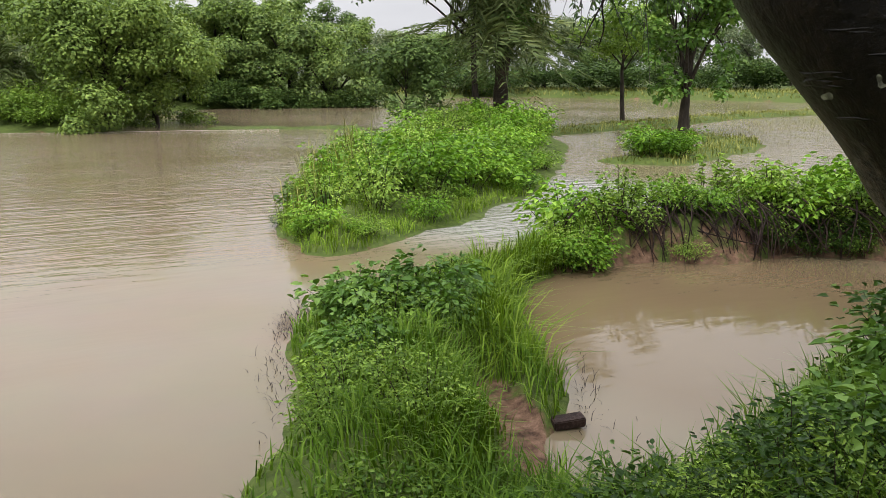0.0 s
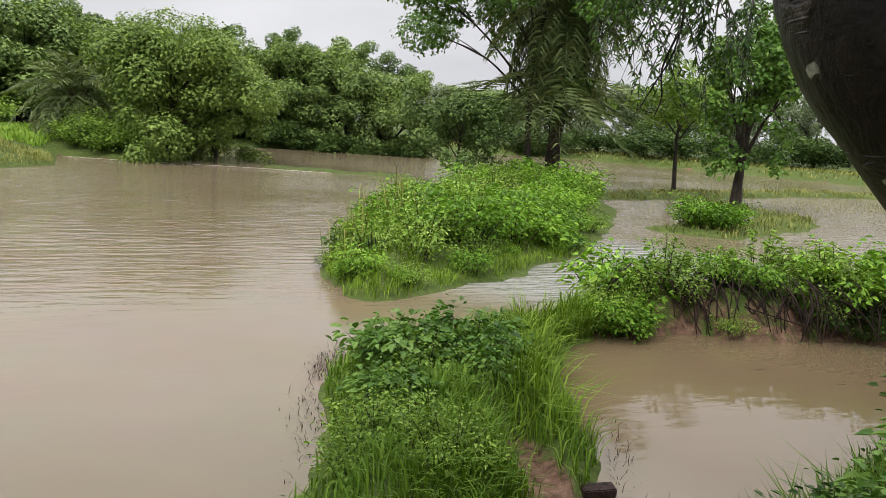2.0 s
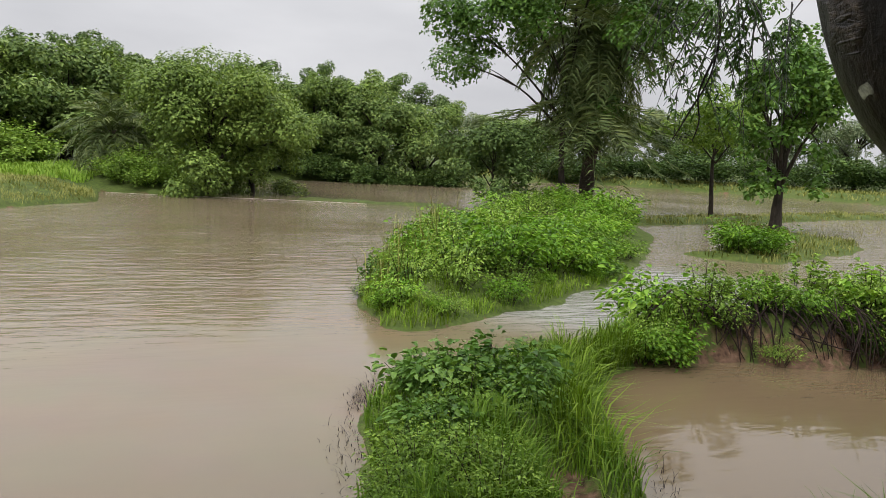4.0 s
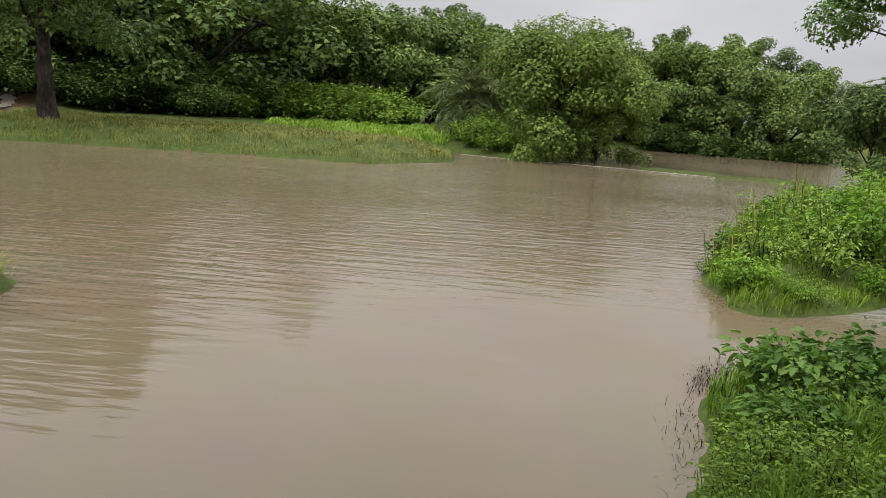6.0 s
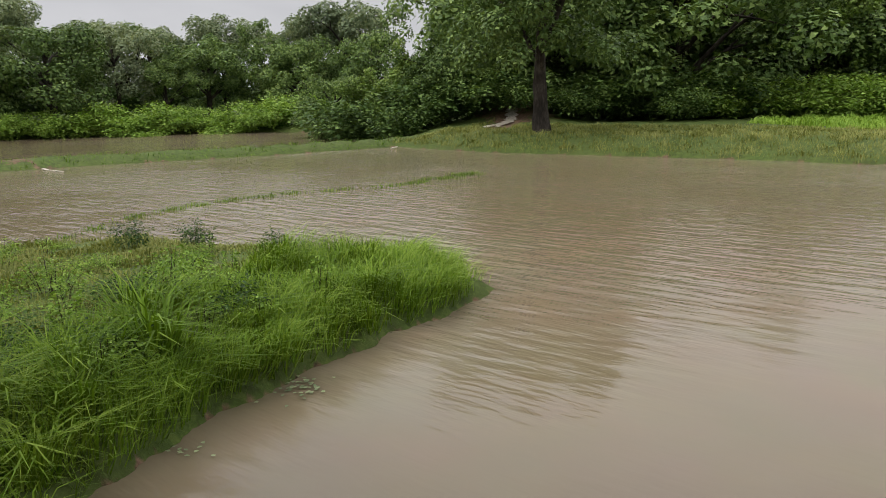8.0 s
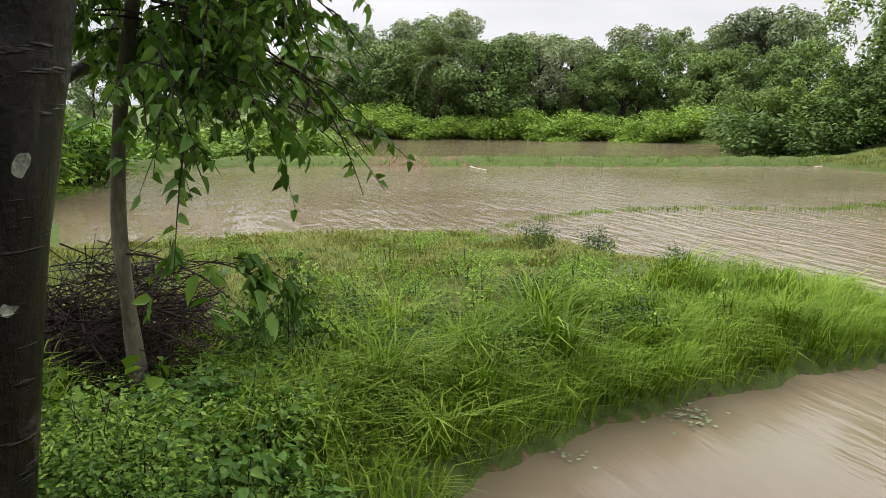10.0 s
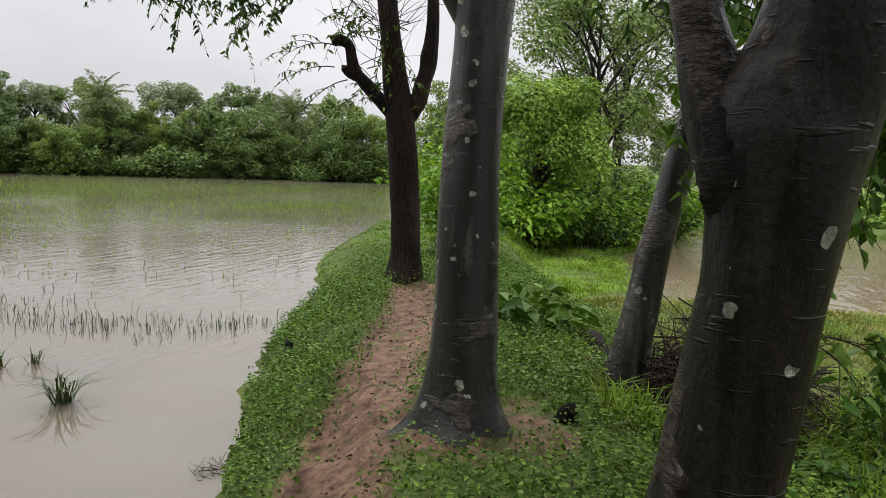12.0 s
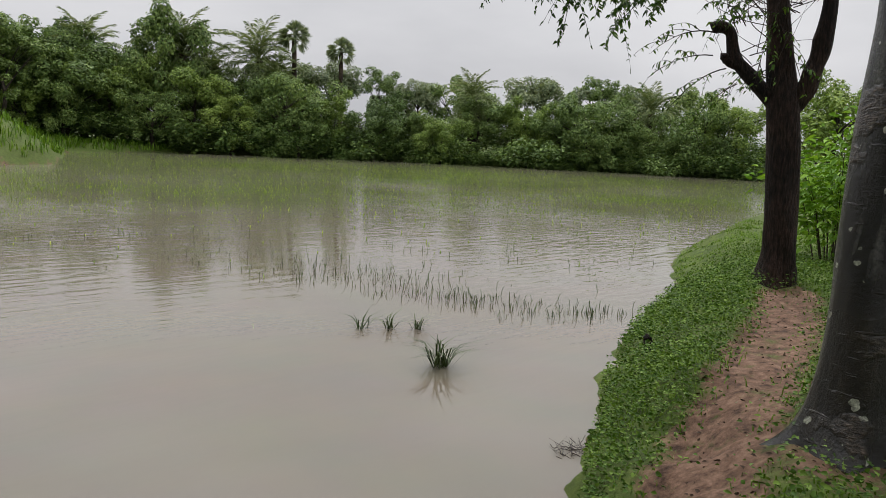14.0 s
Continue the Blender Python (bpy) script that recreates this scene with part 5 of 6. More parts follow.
overhead = big_trunk("leaning_tree", "thick trunk with pale lichen bending over the near bank, bark darkened as in shade",
                     [(1.8, 1.2, 0.35), (1.62, 1.35, 1.2), (1.32, 1.5, 1.8), (1.06, 1.58, 2.14), (0.88, 1.64, 2.36), (0.74, 1.69, 2.6), (0.56, 1.8, 3.3), (0.45, 2.2, 4.4)],
                     (0.28, 0.23, 0.22, 0.22, 0.215, 0.20, 0.16, 0.1), BARK_SHADED,
                     [([(0.7, 1.75, 3.0), (1.0, 3.2, 3.5), (1.2, 5.2, 3.8), (1.3, 6.6, 3.7)], (0.08, 0.06, 0.045, 0.02))], 32, 0.022, 0, 23)

# the sapling with large hanging leaves over the brush heap
sapling = thing("sapling", "thin pale-stemmed sapling with large dark hanging leaves", "tree", "trees beside the path")
part("trunk", trunk_mesh("trunk", [(-5.09, -1.55, 0.3), (-5.09, -1.6, 1.0), (-5.08, -1.62, 1.54), (-5.08, -1.55, 2.2), (-5.1, -1.42, 2.9), (-5.1, -1.2, 4.0)], (0.06, 0.046, 0.044, 0.042, 0.04, 0.03), BARK_PALE, 12, 0.05, 0, 29), sapling)
_r = np.random.default_rng(120)
rows = []
for k in range(60):
    z0 = _r.uniform(2.25, 3.7)
    rows.append(((-5.09, -1.45 + 0.25 * (z0 - 2.3), z0), (_r.normal(0, 0.6), _r.uniform(0.1, 1.6), _r.uniform(-0.1, 0.5)), _r.uniform(0.5, 1.45), 74, 0.082, 0.66))
for k in range(20):
    rows.append(((-5.09, -1.4, _r.uniform(2.5, 3.6)), (_r.normal(0, 0.7), -_r.uniform(0.2, 1.0), 0.2), _r.uniform(0.5, 1.0), 50, 0.085, 0.62))
rows += [((-5.08, -1.6, 1.3), (0.1, 1.0, 0.1), 0.75, 26, 0.13, 0.55), ((-5.15, -1.2, 1.25), (-0.5, 0.9, 0.0), 0.55, 34, 0.13, 0.55), ((-5.3, -1.0, 1.25), (-0.3, 0.6, -0.1), 0.4, 34, 0.12, 0.55)]
foliage_on(sapling, 121, TWIG, LEAF_MID, rows)
# small leaf sprays
rows = []
for k in range(13):
    rows.append(((_r.uniform(-7.2, -6.5), _r.uniform(-7.5, -6.9), _r.uniform(2.9, 4.2)), (_r.uniform(-0.2, 1.0), _r.uniform(-1.0, 0.2), _r.uniform(-0.3, 0.4)), _r.uniform(0.5, 1.1), 46, 0.06, 0.45))
foliage_on(rough_one, 122, BARK_ROUGH, LEAF_CREEP, rows)
for k in range(40):
    w = unit(np.array([_r.normal(0, 0.8), _r.normal(0, 0.8), _r.uniform(0.1, 1.0)]))
    b = np.array([-7.1 + _r.uniform(-0.3, 0.4), -7.1 + _r.uniform(-0.3, 0.2), _r.uniform(3.0, 4.2)])
    ll = _r.uniform(0.6, 1.3)
    ln = curve([b, b + w * ll * 0.5 + _r.normal(size=3) * 0.05, b + w * ll + _r.normal(size=3) * 0.12 + [0, 0, 0.1]], 5)
    part("twig", mesh_of("twig", *tube(ln, 0.007 * np.linspace(1, 0.25, len(ln)), 4), BARK_ROUGH), rough_one)
rows = []
for k in range(16):
    rows.append(((_r.uniform(-4.9, -3.5), _r.uniform(-6.7, -5.3), _r.uniform(3.75, 4.25)), (_r.uniform(-0.2, 0.8), _r.uniform(-0.8, 0.2), -0.1), _r.uniform(0.5, 0.95), 110, 0.055, 0.5))
for k in range(6):
    rows.append(((_r.uniform(-5.8, -4.2), _r.uniform(-3.4, -2.2), _r.uniform(3.5, 4.4)), (_r.uniform(-1.0, 0.2), _r.uniform(-0.6, 0.8), -0.1), _r.uniform(0.5, 1.1), 60, 0.07, 0.5))
# dark leaf colour stands in for the sprays' silhouette against the sky
foliage_on(lone, 123, BARK_SMOOTH, LEAF_DARK, rows)
rows = []
for k in range(22):
    rows.append(((_r.uniform(0.7, 2.1), _r.uniform(6.0, 7.0), _r.uniform(3.45, 3.95)), (_r.uniform(-0.6, 0.6), _r.uniform(-0.2, 0.6), -0.6), _r.uniform(0.4, 0.9), 70, 0.06, 0.34))
foliage_on(overhead, 124, BARK_SMOOTH, LEAF_DARK, rows)
for pts in ([(1.35, 6.5, 3.75), (1.4, 6.5, 3.3), (1.36, 6.5, 2.95), (1.22, 6.5, 2.65), (1.1, 6.5, 2.42)], [(1.38, 6.5, 3.1), (1.28, 6.5, 2.8), (1.3, 6.5, 2.58), (1.26, 6.5, 2.42)]):
    ln = curve(pts, 5)
    part("twig", mesh_of("twig", *tube(ln, 0.011 * np.linspace(1, 0.4, len(ln)), 5), BARK_ROUGH), overhead)



def unseen_canopy(root, seed, top, bark, mat, turns, reach, rise, per=8):
    """The unseen crown over the path: limbs from the trunk's top, each hung with leafy sprays."""
    rng = np.random.default_rng(seed)
    top = np.asarray(top, float)
    rows = []
    for a in turns:
        a = radians(a + rng.uniform(-8, 8))
        way = np.array([math.cos(a), math.sin(a), 0.0])
        ll = reach * rng.uniform(0.8, 1.15)
        pts = [top, top + way * ll * 0.4 + [0, 0, rise * rng.uniform(0.5, 0.8)], top + way * ll + [0, 0, rise * rng.uniform(0.9, 1.3)]]
        part("limb", trunk_mesh("limb", pts, (0.06, 0.04, 0.012), bark, 9, 0.03, 0, seed + len(rows)), root)
        line = curve(pts, 10)
        for k in range(per):
            b = line[int(len(line) * rng.uniform(0.3, 0.98))]
            w = way * 0.5 + rng.normal(size=3) * [0.8, 0.8, 0.2] + [0, 0, 0.25]
            rows.append((b, w, rng.uniform(1.0, 1.9), 110, 0.12, 0.45))
    foliage_on(root, seed, bark, mat, rows)


# crowns above the view, added to shade the path, trunks and near bank
unseen_canopy(overhead, 181, (0.45, 2.2, 4.4), BARK_SMOOTH, LEAF_DARK, (-75, -50, -25, -5, 200), 4.0, 2.0, 10)
unseen_canopy(forked, 182, (-2.3, 0.2, 4.4), BARK_SMOOTH, LEAF_DARK, (-10, 215, 245, 275, 305), 3.2, 1.9, 13)
unseen_canopy(lone, 183, (-4.1, -2.8, 6.0), BARK_SMOOTH, LEAF_DARK, (10, 50, 95, 140, 185, 230, 275, 320), 3.2, 1.2, 17)

burl = bmesh.new()
bmesh.ops.create_icosphere(burl, subdivisions=4, radius=1.0, matrix=Matrix.Diagonal((0.05, 0.075, 0.13, 1)))
for v in burl.verts:
    v.co *= 1 + 0.22 * noise.noise(v.co * 14) + 0.14 * noise.noise(v.co * Vector((40, 40, 70)))
burl_me = bpy.data.meshes.new("burl")
burl.to_mesh(burl_me)
burl.free()
burl_me.materials.append(BARK_CORK)
burl_ob = part("burl", burl_me, forked, "wrinkled brown burl below the fork")
burl_ob.matrix_basis = pose(-2.005, -0.435, 2.22, 8, 0, 0)

# leafy bush by the rough tree, ivy-clad trees and thickets behind
BRIGHT = bush("shrub", "bright green leafy bush beside the rough-barked tree", 131, 2.2, 0.95, 2600, 0.12, LEAF_BUSH, 16, loose=0.22)
BRIGHT.matrix_basis = pose(-9.7, -8.3, on_land(-9.7, -8.3), 0, 0, 0)
ivy = broad_tree("ivy_clad_tree", "tree wrapped in bright green ivy to the ground", 132, 4.0, 1.9, 0.2, 1.0, 24000, 0.082, LEAF_HERB, low=0.03, limbs=10, bulk=0.36)
ivy.matrix_basis = pose(-16.2, -11.6, on_land(-16.2, -11.6), 0, 0, 0)
ivy2 = broad_tree("ivy_clad_tree", "second tree draped with ivy behind the lawn", 133, 8.0, 3.2, 0.14, 2.0, 17000, 0.088, LEAF_FAR, low=0.2, limbs=14, bulk=0.2)
ivy2.matrix_basis = pose(-20.0, -12.4, on_land(-20.0, -12.4), 0, 0, 0)
ivy3 = broad_tree("broadleaf_tree", "airy light green tree behind the lawn", 134, 9.0, 4.2, 0.16, 2.8, 17000, 0.09, LEAF_FAR, low=0.3, limbs=14, bulk=0.18)
ivy3.matrix_basis = pose(-25.0, -14.5, on_land(-25.0, -14.5), 0, 0, 0)
thicket(135, [(-14.3, -10.8), (-18, -10.2), (-24, -10.8), (-27, -14), (-20, -15), (-14, -12.5)], 22, (BUSH_A, BUSH_B, BUSH_D), (1.4, 2.6), "shrubs below the ivy-clad trees", 0.1)

# ---------------------------------------------------------------- the grass tongue's weeds
thicket(141, [(-4.6, -0.6), (-5.2, 0.7), (-6.5, 2.0), (-8.6, 3.5), (-9.6, 1.0), (-8.0, -1.5)], 16, (WEED, BUSH_E, BUSH_B), (0.45, 0.75), "weeds in the tall grass", 0.2)
thicket(142, [(-8.8, 3.6), (-10.2, 3.0), (-12.6, 1.2), (-12.6, -2.8), (-10.4, -4.6), (-7.4, -1.8)], 34, (BUSH_E, BUSH_B, WEED), (0.25, 0.5), "weeds on the back of the tongue", 0.3)
thicket(143, [(-3.2, -0.9), (-4.2, 0.1), (-5.2, -0.3), (-5.6, -1.1), (-4.2, -1.7)], 34, (BUSH_E, BUSH_C, BUSH_B, BUSH_E), (0.4, 0.68), "weeds below the sapling", 0.05)
for x, y, s in ((-11.4, 2.0, 0.52), (-11.7, 1.2, 0.55), (-9.9, 2.8, 0.45), (-7.3, 2.6, 0.8), (-9.4, -0.6, 0.7)):
    planted(BUSH_D if s < 0.6 else WEED, x, y, x * 50, (s * 0.8, s * 0.8, s), group="weeds on the back of the tongue")


def tuft(name, label, x, y, count, height, width, lean, mat, z=None, group="grass tufts", seed=0):
    rng = np.random.default_rng(seed)
    at = np.c_[rng.normal(0, 0.035 * height / 0.3, (count, 2)), np.zeros(count) - 0.02]
    ob = new(name, mesh_of(name, *blades(rng, at, height * rng.uniform(0.6, 1.1, count), width, lean), mat))
    ob.location = (x, y, on_land(x, y) if z is None else z)
    return tagged(ob, label, "grass tuft", group)


tuft("grass_tuft", "large arching tuft of broad grass in the tall grass", -6.35, 1.05, 150, 0.75, 0.02, 1.0, GRASS, seed=3)
for k, (x, y, h) in enumerate(((-5.0, 0.3, 0.5), (-5.4, -0.1, 0.6), (-6.0, 0.5, 0.55), (-5.9, 1.15, 0.5), (-6.9, 2.0, 0.5), (-7.1, 1.0, 0.6), (-4.7, -0.3, 0.55), (-6.6, -0.2, 0.5), (-7.6, 3.2, 0.45))):
    tuft("grass_tuft", "arching clump of long grass in the tall grass", x, y, 110, h, 0.013, 1.25, GRASS, seed=20 + k)
tuft("grass_tuft", "arching tuft of broad grass at the tongue's edge", -5.6, 0.55, 90, 0.55, 0.016, 1.0, GRASS, seed=4)
tuft("grass_tuft", "spiky dark tuft standing in the flooded paddy", -2.87, -6.55, 60, 0.40, 0.014, 1.3, REED, -0.03, seed=5)
for k, (x, y) in enumerate(((-2.5, -8.1), (-2.8, -8.05), (-3.12, -8.0))):
    tuft("grass_tuft", "small bent tuft standing in the flooded paddy", x, y, 20, 0.24, 0.012, 1.4, REED, -0.02, seed=6 + k)


def sprigs(name, label, seed, patches, height, width, mat, lean=0.35):
    """Stalks standing out of the water: patches of place, size, turn and number."""
    rng = np.random.default_rng(seed)
    at = []
    for x, y, sx, sy, turn, n in patches:
        p = rng.normal(size=(n, 2)) * [sx, sy]
        p = p + np.repeat(rng.normal(size=(n // 5 + 1, 2)) * 0.05, 5, 0)[:n]
        c, s = math.cos(radians(turn)), math.sin(radians(turn))
        at.append(np.c_[x + p[:, 0] * c - p[:, 1] * s, y + p[:, 0] * s + p[:, 1] * c, np.full(n, -0.03)])
    at = np.concatenate(at)
    at = at[land(at[:, 0], at[:, 1]) < -0.02]
    return tagged(new(name, mesh_of(name, *blades(rng, at, height * rng.uniform(0.3, 1.1, len(at)), width, lean), mat)), label, "water plants", kind="stuff")


sprigs("paddy_sprig", "dark drowned rice sprigs standing in the paddy", 151,
       [(-4.4, -9.4, 0.8, 0.25, -40, 150), (-5.4, -8.3, 0.55, 0.15, 0, 90), (-3.3, -11.4, 0.9, 0.6, -30, 150), (-1.9, -13.2, 1.1, 0.6, -20, 130), (0.3, -16.0, 1.6, 0.8, 0, 150), (-6.0, -13.0, 2.0, 1.0, -30, 90), (-4.3, -9.3, 0.7, 0.3, -40, 120), (-3.3, -11.2, 0.9, 0.5, -30, 120)], 0.19, 0.010, REED, 0.8)
sprigs("paddy_sprig", "thin green rice just clear of the flooded paddy", 152,
       [(-6, -30, 9, 6, -30, 8000), (-20, -25, 4, 3, -40, 3200), (-25, -36, 8, 6, -30, 6000), (-12, -46, 12, 6, -20, 12000), (2, -26, 4, 4, 0, 2600)], 0.11, 0.024, GRASS)
sprigs("paddy_sprig", "thin green rice in the flooded north-east field", 153, [(16.5, 33, 3.2, 2.6, 40, 3600), (23, 37, 4, 3, 30, 2600)], 0.09, 0.016, GRASS_DRY)
BUND_LINE = curve([(x, y, 0.0) for x, y in SUNK_BUND], 6)
sprigs("paddy_sprig", "grass heads along the sunken bund", 154, [(x, y, 0.13, 0.09, 0, n) for (x, y, _), n in zip(BUND_LINE, (60, 10, 90, 20, 8, 60, 80, 12, 40, 50) * 5)] + [(-19.2, 9.3, 0.35, 0.12, 60, 260), (-19.8, 10.3, 0.3, 0.12, 60, 320)], 0.13, 0.012, GRASS_DEEP)
sprigs("water_weed", "brown half-drowned weeds along the peninsula's edge", 155, [(-1.36, 6.8, 0.07, 0.3, 0, 420), (-1.28, 6.1, 0.06, 0.4, 0, 260), (-1.1, 5.2, 0.06, 0.3, 0, 120), (1.0, 5.4, 0.08, 0.35, 0, 60), (0.98, 4.9, 0.1, 0.2, 0, 40)], 0.11, 0.005, TWIG, 1.2)


# ---------------------------------------------------------------- brush heap, roots, log, brick
def stick_heap(name, label, cx, cy, radius, height, count, seed, length=(0.4, 1.0), z0=None):
    rng = np.random.default_rng(seed)
    base = on_land(cx, cy, 0.05) if z0 is None else z0
    root = thing(name, label, "brush heap", "", m=pose(cx, cy, base))
    kinds = []
    for k in range(8):
        ll = 0.8
        ln = curve([(-ll / 2, 0, 0), (-ll / 6, rng.normal(0, 0.05), rng.normal(0, 0.04)), (ll / 6, rng.normal(0, 0.05), rng.normal(0, 0.04)), (ll / 2, 0, 0)], 3)
        kinds.append(mesh_of("stick", *tube(ln, 0.007 * np.linspace(1, 0.4, len(ln)), 5), TWIG))
    fine = []
    for k in range(count * 5):
        a, rr = rng.uniform(0, 6.28), radius * 1.05 * np.sqrt(rng.uniform(0, 1))
        p = np.array([math.cos(a) * rr, math.sin(a) * rr, height * (1 - (rr / radius) ** 2 * 0.9) * rng.uniform(0.05, 1.0) + 0.02])
        w = unit(rng.normal(size=3) * [1, 1, 0.45]) * rng.uniform(0.15, 0.42)
        fine.append(tube(np.array([p - w, p + rng.normal(size=3) * 0.03, p + w]), [0.005, 0.004, 0.002], 3))
    tagged(part("brushwood", mesh_of("brushwood", *joined(fine), TWIG), root), kind="stuff")
    for k in range(count):
        a, rr = rng.uniform(0, 6.28), radius * np.sqrt(rng.uniform(0, 1))
        zz = height * (1 - (rr / radius) ** 2) * rng.uniform(0.1, 1.0)
        ob = part("stick", kinds[k % 8], root)
        ob.matrix_basis = pose(math.cos(a) * rr, math.sin(a) * rr, zz + 0.03, rng.uniform(0, 360), rng.normal(0, 24), rng.uniform(0, 360)) @ Matrix.Scale(rng.uniform(*length), 4)
    return root


stick_heap("brush_heap", "heap of dead brown brushwood below the sapling", -5.65, -1.95, 0.78, 0.95, 240, 161, (0.5, 1.0))
planted(BUSH_D, -5.5, -0.75, 40, (0.62, 0.62, 1.05), "dark glossy leaning shrub beside the brush heap", "shrubs beside the brush heap")
planted(BUSH_D, -5.9, -0.9, 170, (0.5, 0.5, 0.8), "dark glossy low shrub beside the brush heap", "shrubs beside the brush heap")
stick_heap("brush_heap", "low litter of dead twigs beside the leaning trunk", -6.0, -2.9, 0.7, 0.3, 120, 162, (0.4, 1.0))
log = new("log", trunk_mesh("log", [(-6.9, -3.95, 0.52), (-6.55, -3.6, 0.58), (-6.1, -3.2, 0.55), (-5.8, -2.95, 0.5)], (0.05, 0.07, 0.065, 0.05), BARK_ROUGH, 14, 0.06, 0, 5))
tagged(log, "rotting dark log lying beside the embankment path", "log")
yam = bush("broad_leaved_plant", "broad heart-leaved plant beside the log", 163, 0.45, 0.5, 48, 0.24, LEAF_CREEP, 8, ratio=0.8, droop=0.4)
yam.matrix_basis = pose(-6.2, -4.05, on_land(-6.2, -4.05), 0, 0, 0)
yam2 = bush("broad_leaved_plant", "heart-leaved seedling below the forked tree", 164, 0.45, 0.4, 60, 0.13, LEAF_HERB, 7, ratio=0.75)
yam2.matrix_basis = pose(-4.4, -1.4, on_land(-4.4, -1.4), 0, 0, 0)

def stump(label, x, y, radius, height, seed):
    """A low broken tree stump with a jagged top."""
    rng = np.random.default_rng(seed)
    z = on_land(x, y, 0.04)
    lean = rng.normal(0, 0.25, 2) * height
    ob = new("stump", trunk_mesh("stump", [(x, y, z), (x + lean[0] * 0.4, y + lean[1] * 0.4, z + height * 0.5), (x + lean[0], y + lean[1], z + height)], (radius * 1.3, radius, radius * 0.85), BARK_ROUGH, 14, 0.09, 0, seed))
    return tagged(ob, label, "stump", "stumps beside the path")


stump("small dark stump in the creepers at the embankment's edge", -4.85, -5.99, 0.045, 0.16, 191)
stump("low dark broken stump at the foot of the smooth grey tree", -4.26, -2.35, 0.06, 0.13, 192)
stick_heap("brush_heap", "few dead twigs lying in the water at the bank", -3.06, -4.39, 0.3, 0.14, 9, 193, (0.4, 0.8), -0.02).scale = (0.4, 0.4, 0.4)
planted(BUSH_D, -2.44, 11.32, 30, 0.28, "dark low clump at the island's tip", "shrubs on the island", z=0.0)

brick_bm = bmesh.new()
bmesh.ops.create_cube(brick_bm, size=1.0, matrix=Matrix.Diagonal((0.21, 0.10, 0.065, 1)))
bmesh.ops.bevel(brick_bm, geom=brick_bm.edges[:], offset=0.008, segments=2, affect="EDGES")
for v in brick_bm.verts:
    v.co += 0.006 * noise.noise_vector(v.co * 22)
brick_me = bpy.data.meshes.new("brick")
brick_bm.to_mesh(brick_me)
brick_bm.free()
brick_me.materials.append(TWIG)
brick_ob = new("brick", brick_me)
brick_ob.matrix_basis = pose(0.80, 4.62, 0.045, 6, -4, 12)
tagged(brick_ob, "dark wet broken brick at the muddy water's edge", "brick")

# hanging roots and dry vines under the hedge bank
rng_v = np.random.default_rng(171)
vine_root = thing("root_tangle", "tangle of dry brown roots hanging from the hedge bank", "roots", m=pose(4.0, 9.3, 0.0))
for k in range(240):
    x0, z0 = rng_v.uniform(-2.4, 3.2), rng_v.uniform(0.35, 0.75)
    y0 = rng_v.uniform(0.0, 0.35)
    dx = rng_v.normal(0.1, 0.35)
    ln = curve([(x0, y0, z0), (x0 + dx * 0.5, y0 - 0.22, z0 * 0.75), (x0 + dx, y0 - 0.3, rng_v.uniform(0.0, 0.2))], 4)
    part("root", mesh_of("root", *tube(ln, 0.014 * rng_v.uniform(0.5, 1.3) * np.linspace(1, 0.4, len(ln)), 4), TWIG), vine_root)

# ---------------------------------------------------------------- running water at the weirs
def foam_material():
    m, n, l, b = material("white_running_water")
    f = noise_node(n, l, 9.0, 5.0, place_node(n), 0.7)
    r = ramp(n, [(0.40, (0.24, 0.19, 0.13)), (0.66, (0.55, 0.52, 0.46))])
    l.new(f.outputs["Fac"], r.inputs["Fac"])
    l.new(r.outputs["Color"], b.inputs["Base Color"])
    b.inputs["Roughness"].default_value = 0.35
    bump(n, l, b, f.outputs["Fac"], 0.8, 0.03)
    return m


FOAM = foam_material()


def foam_run(name, label, line, width, seed):
    """A thin broken run of foam, raised a little over the water."""
    rng = np.random.default_rng(seed)
    p = curve(line, 14)
    d = unit(np.gradient(p, axis=0))
    side = unit(np.cross(d, [0, 0, 1.0]))
    w = width * rng.uniform(0.35, 1.2, len(p)) * np.sin(np.linspace(0.25, np.pi - 0.1, len(p)))
    top = p + [0, 0, 0.012]
    v = np.concatenate([p - side * w[:, None], top, p + side * w[:, None]])
    k = np.arange(len(p) - 1)
    m = len(p)
    q = np.concatenate([np.stack([k, k + 1, m + k + 1, m + k], 1), np.stack([m + k, m + k + 1, 2 * m + k + 1, 2 * m + k], 1)])
    return tagged(new(name, mesh_of(name, v, [q], FOAM, True)), label, "running water")


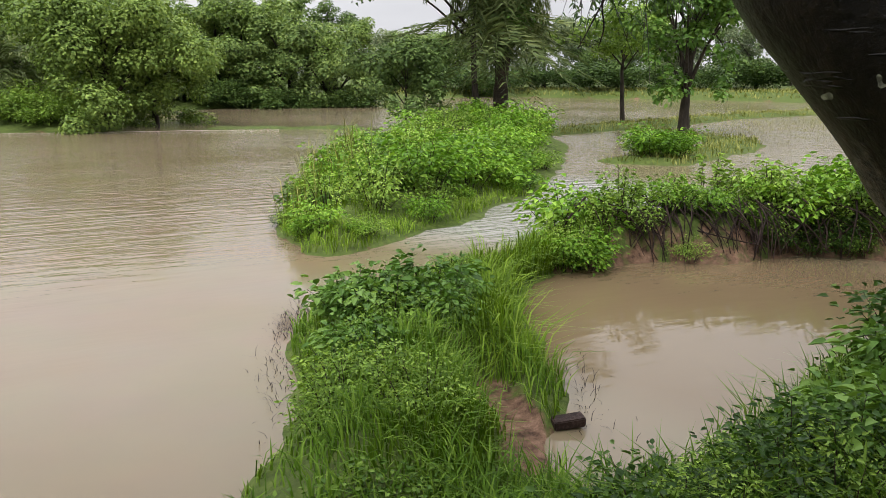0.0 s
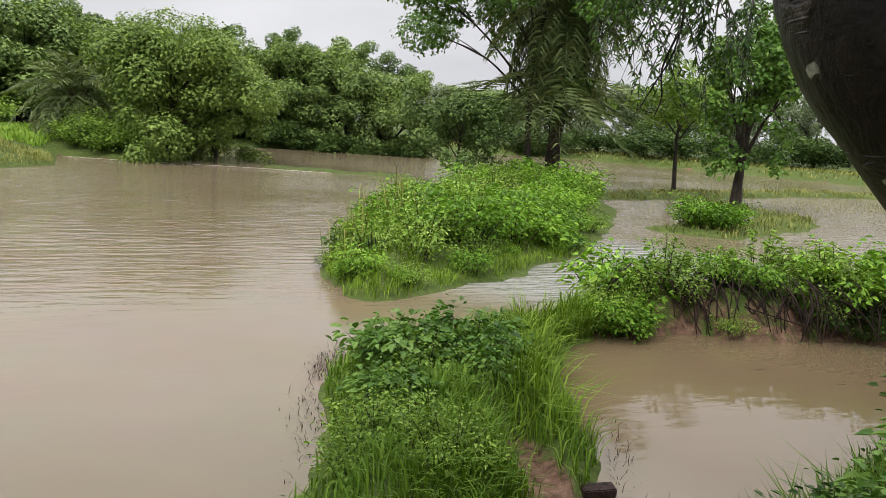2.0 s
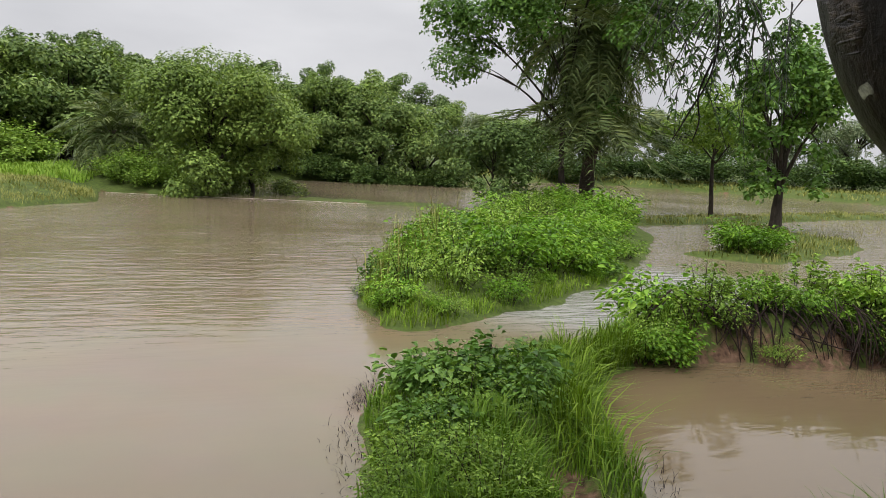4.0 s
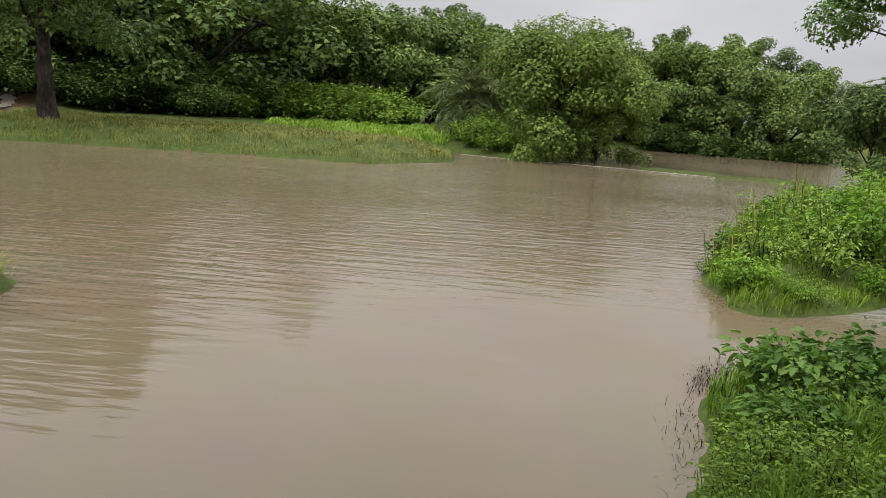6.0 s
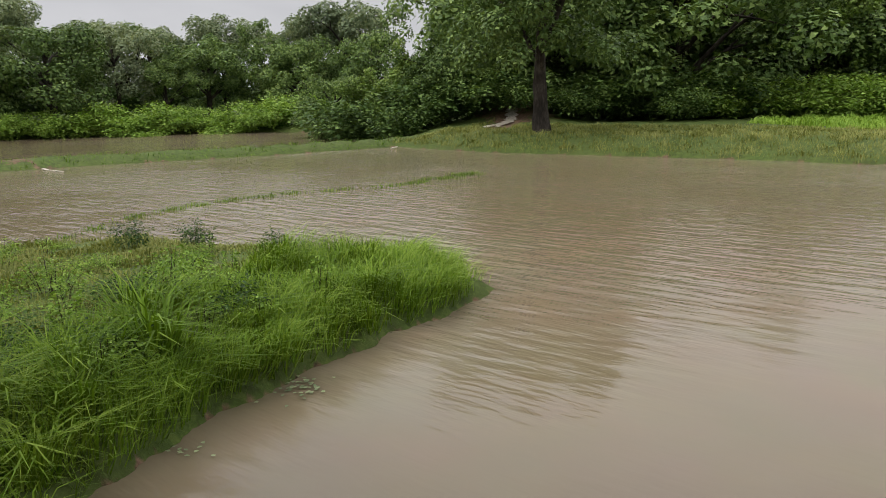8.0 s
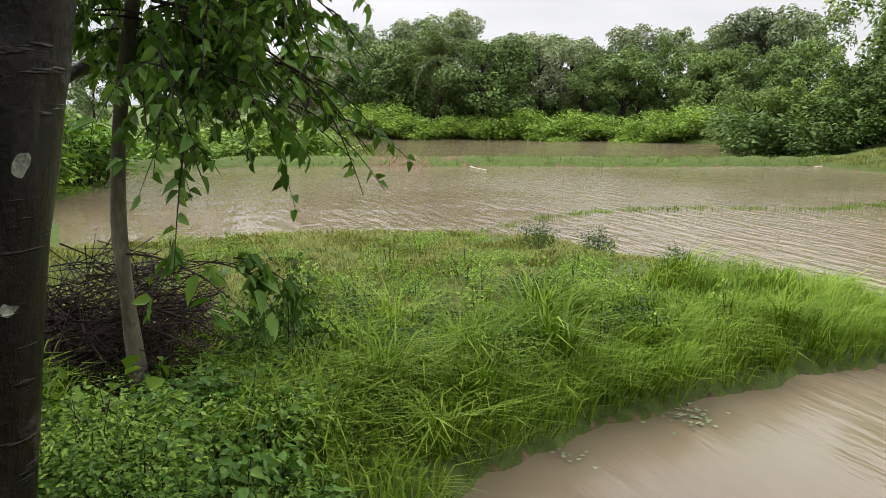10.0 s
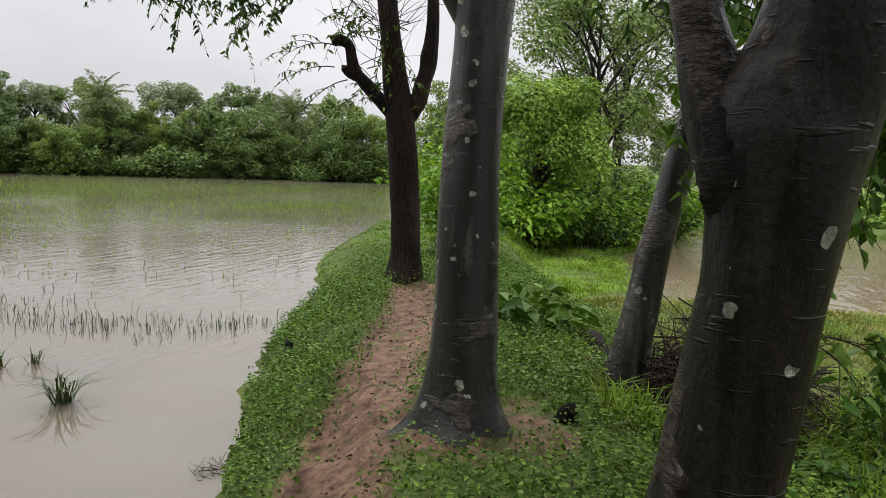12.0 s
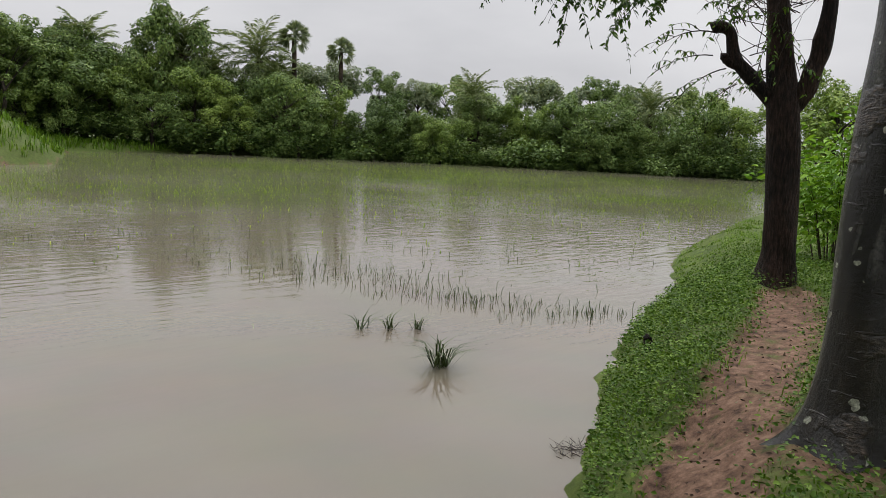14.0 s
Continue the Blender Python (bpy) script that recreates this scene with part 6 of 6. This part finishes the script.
foam_run("spill", "white water spilling over the bund", [(-30.2, -0.6, 0.05), (-29.9, -0.55, 0.02), (-29.6, -0.5, 0.01), (-29.0, -0.3, 0.006), (-28.2, 0.1, 0.005)], 0.07, 1)
foam_run("spill", "pale sheet of water at the edge of the drowned lawn", [(-10.29, -6.34, 0.012), (-10.83, -6.23, 0.014), (-11.63, -6.25, 0.012)], 0.16, 6)
foam_run("spill", "pale water running round the bund's end", [(-33.6, 13.0, 0.06), (-32.8, 13.4, 0.01), (-31.6, 12.6, 0.004)], 0.16, 2)
foam_run("spill", "pale streak of water running past the west bank", [(-17.0, 29.8, 0.006), (-14.5, 29.9, 0.006), (-12.0, 30.4, 0.006), (-9.6, 30.9, 0.006), (-6.5, 31.1, 0.006)], 0.06, 3)
foam_run("spill", "trickle of white water down the muddy track", [(x, y, on_land(x, y, -0.07)) for x, y in TRACK], 0.34, 4)
foam_run("spill", "thin trickle of white water beside the muddy track", [(x + 0.5, y - 0.9, on_land(x + 0.5, y - 0.9, -0.07)) for x, y in TRACK[2:]], 0.22, 5)

grass("grass", "pale tall plume grass on the island's edge", 112, [(-2.5, 11.2), (-1.9, 10.6), (-1.2, 13), (-1.4, 15.5), (-2.5, 15)], 90, 1.15, 0.012, 0.45, GRASS_DRY)
thicket(144, [(-5.0, -0.4), (-6.2, 1.0), (-7.6, 2.8), (-8.4, 1.2), (-7.2, -1.2), (-5.8, -1.6)], 20, (BUSH_E, BUSH_D, BUSH_E), (0.3, 0.5), "weeds in the tall grass", 0.1)


def floating_leaves(x, y, count, spread, seed):
    rng = np.random.default_rng(seed)
    at = np.c_[rng.normal(0, spread, (count, 2)), np.full(count, 0.012)]
    way = np.c_[rng.normal(size=(count, 2)), np.zeros(count)]
    me = mesh_of("floating_leaf", *leaves(rng, at, way, 0.04, 0.028, 0.0, 0.1, True, np.tile([0, 0, 6.0], (count, 1))), LEAF_HAZE)
    ob = new("floating_leaf", me)
    ob.location = (x, y, 0.0)
    tagged(ob, "pale fallen leaves floating off the grass tongue", "leaf litter", kind="stuff")


floating_leaves(-6.05, 2.05, 60, 0.15, 1)
floating_leaves(-5.35, 1.15, 12, 0.12, 2)

for ob in PATTERNS:
    park(ob)
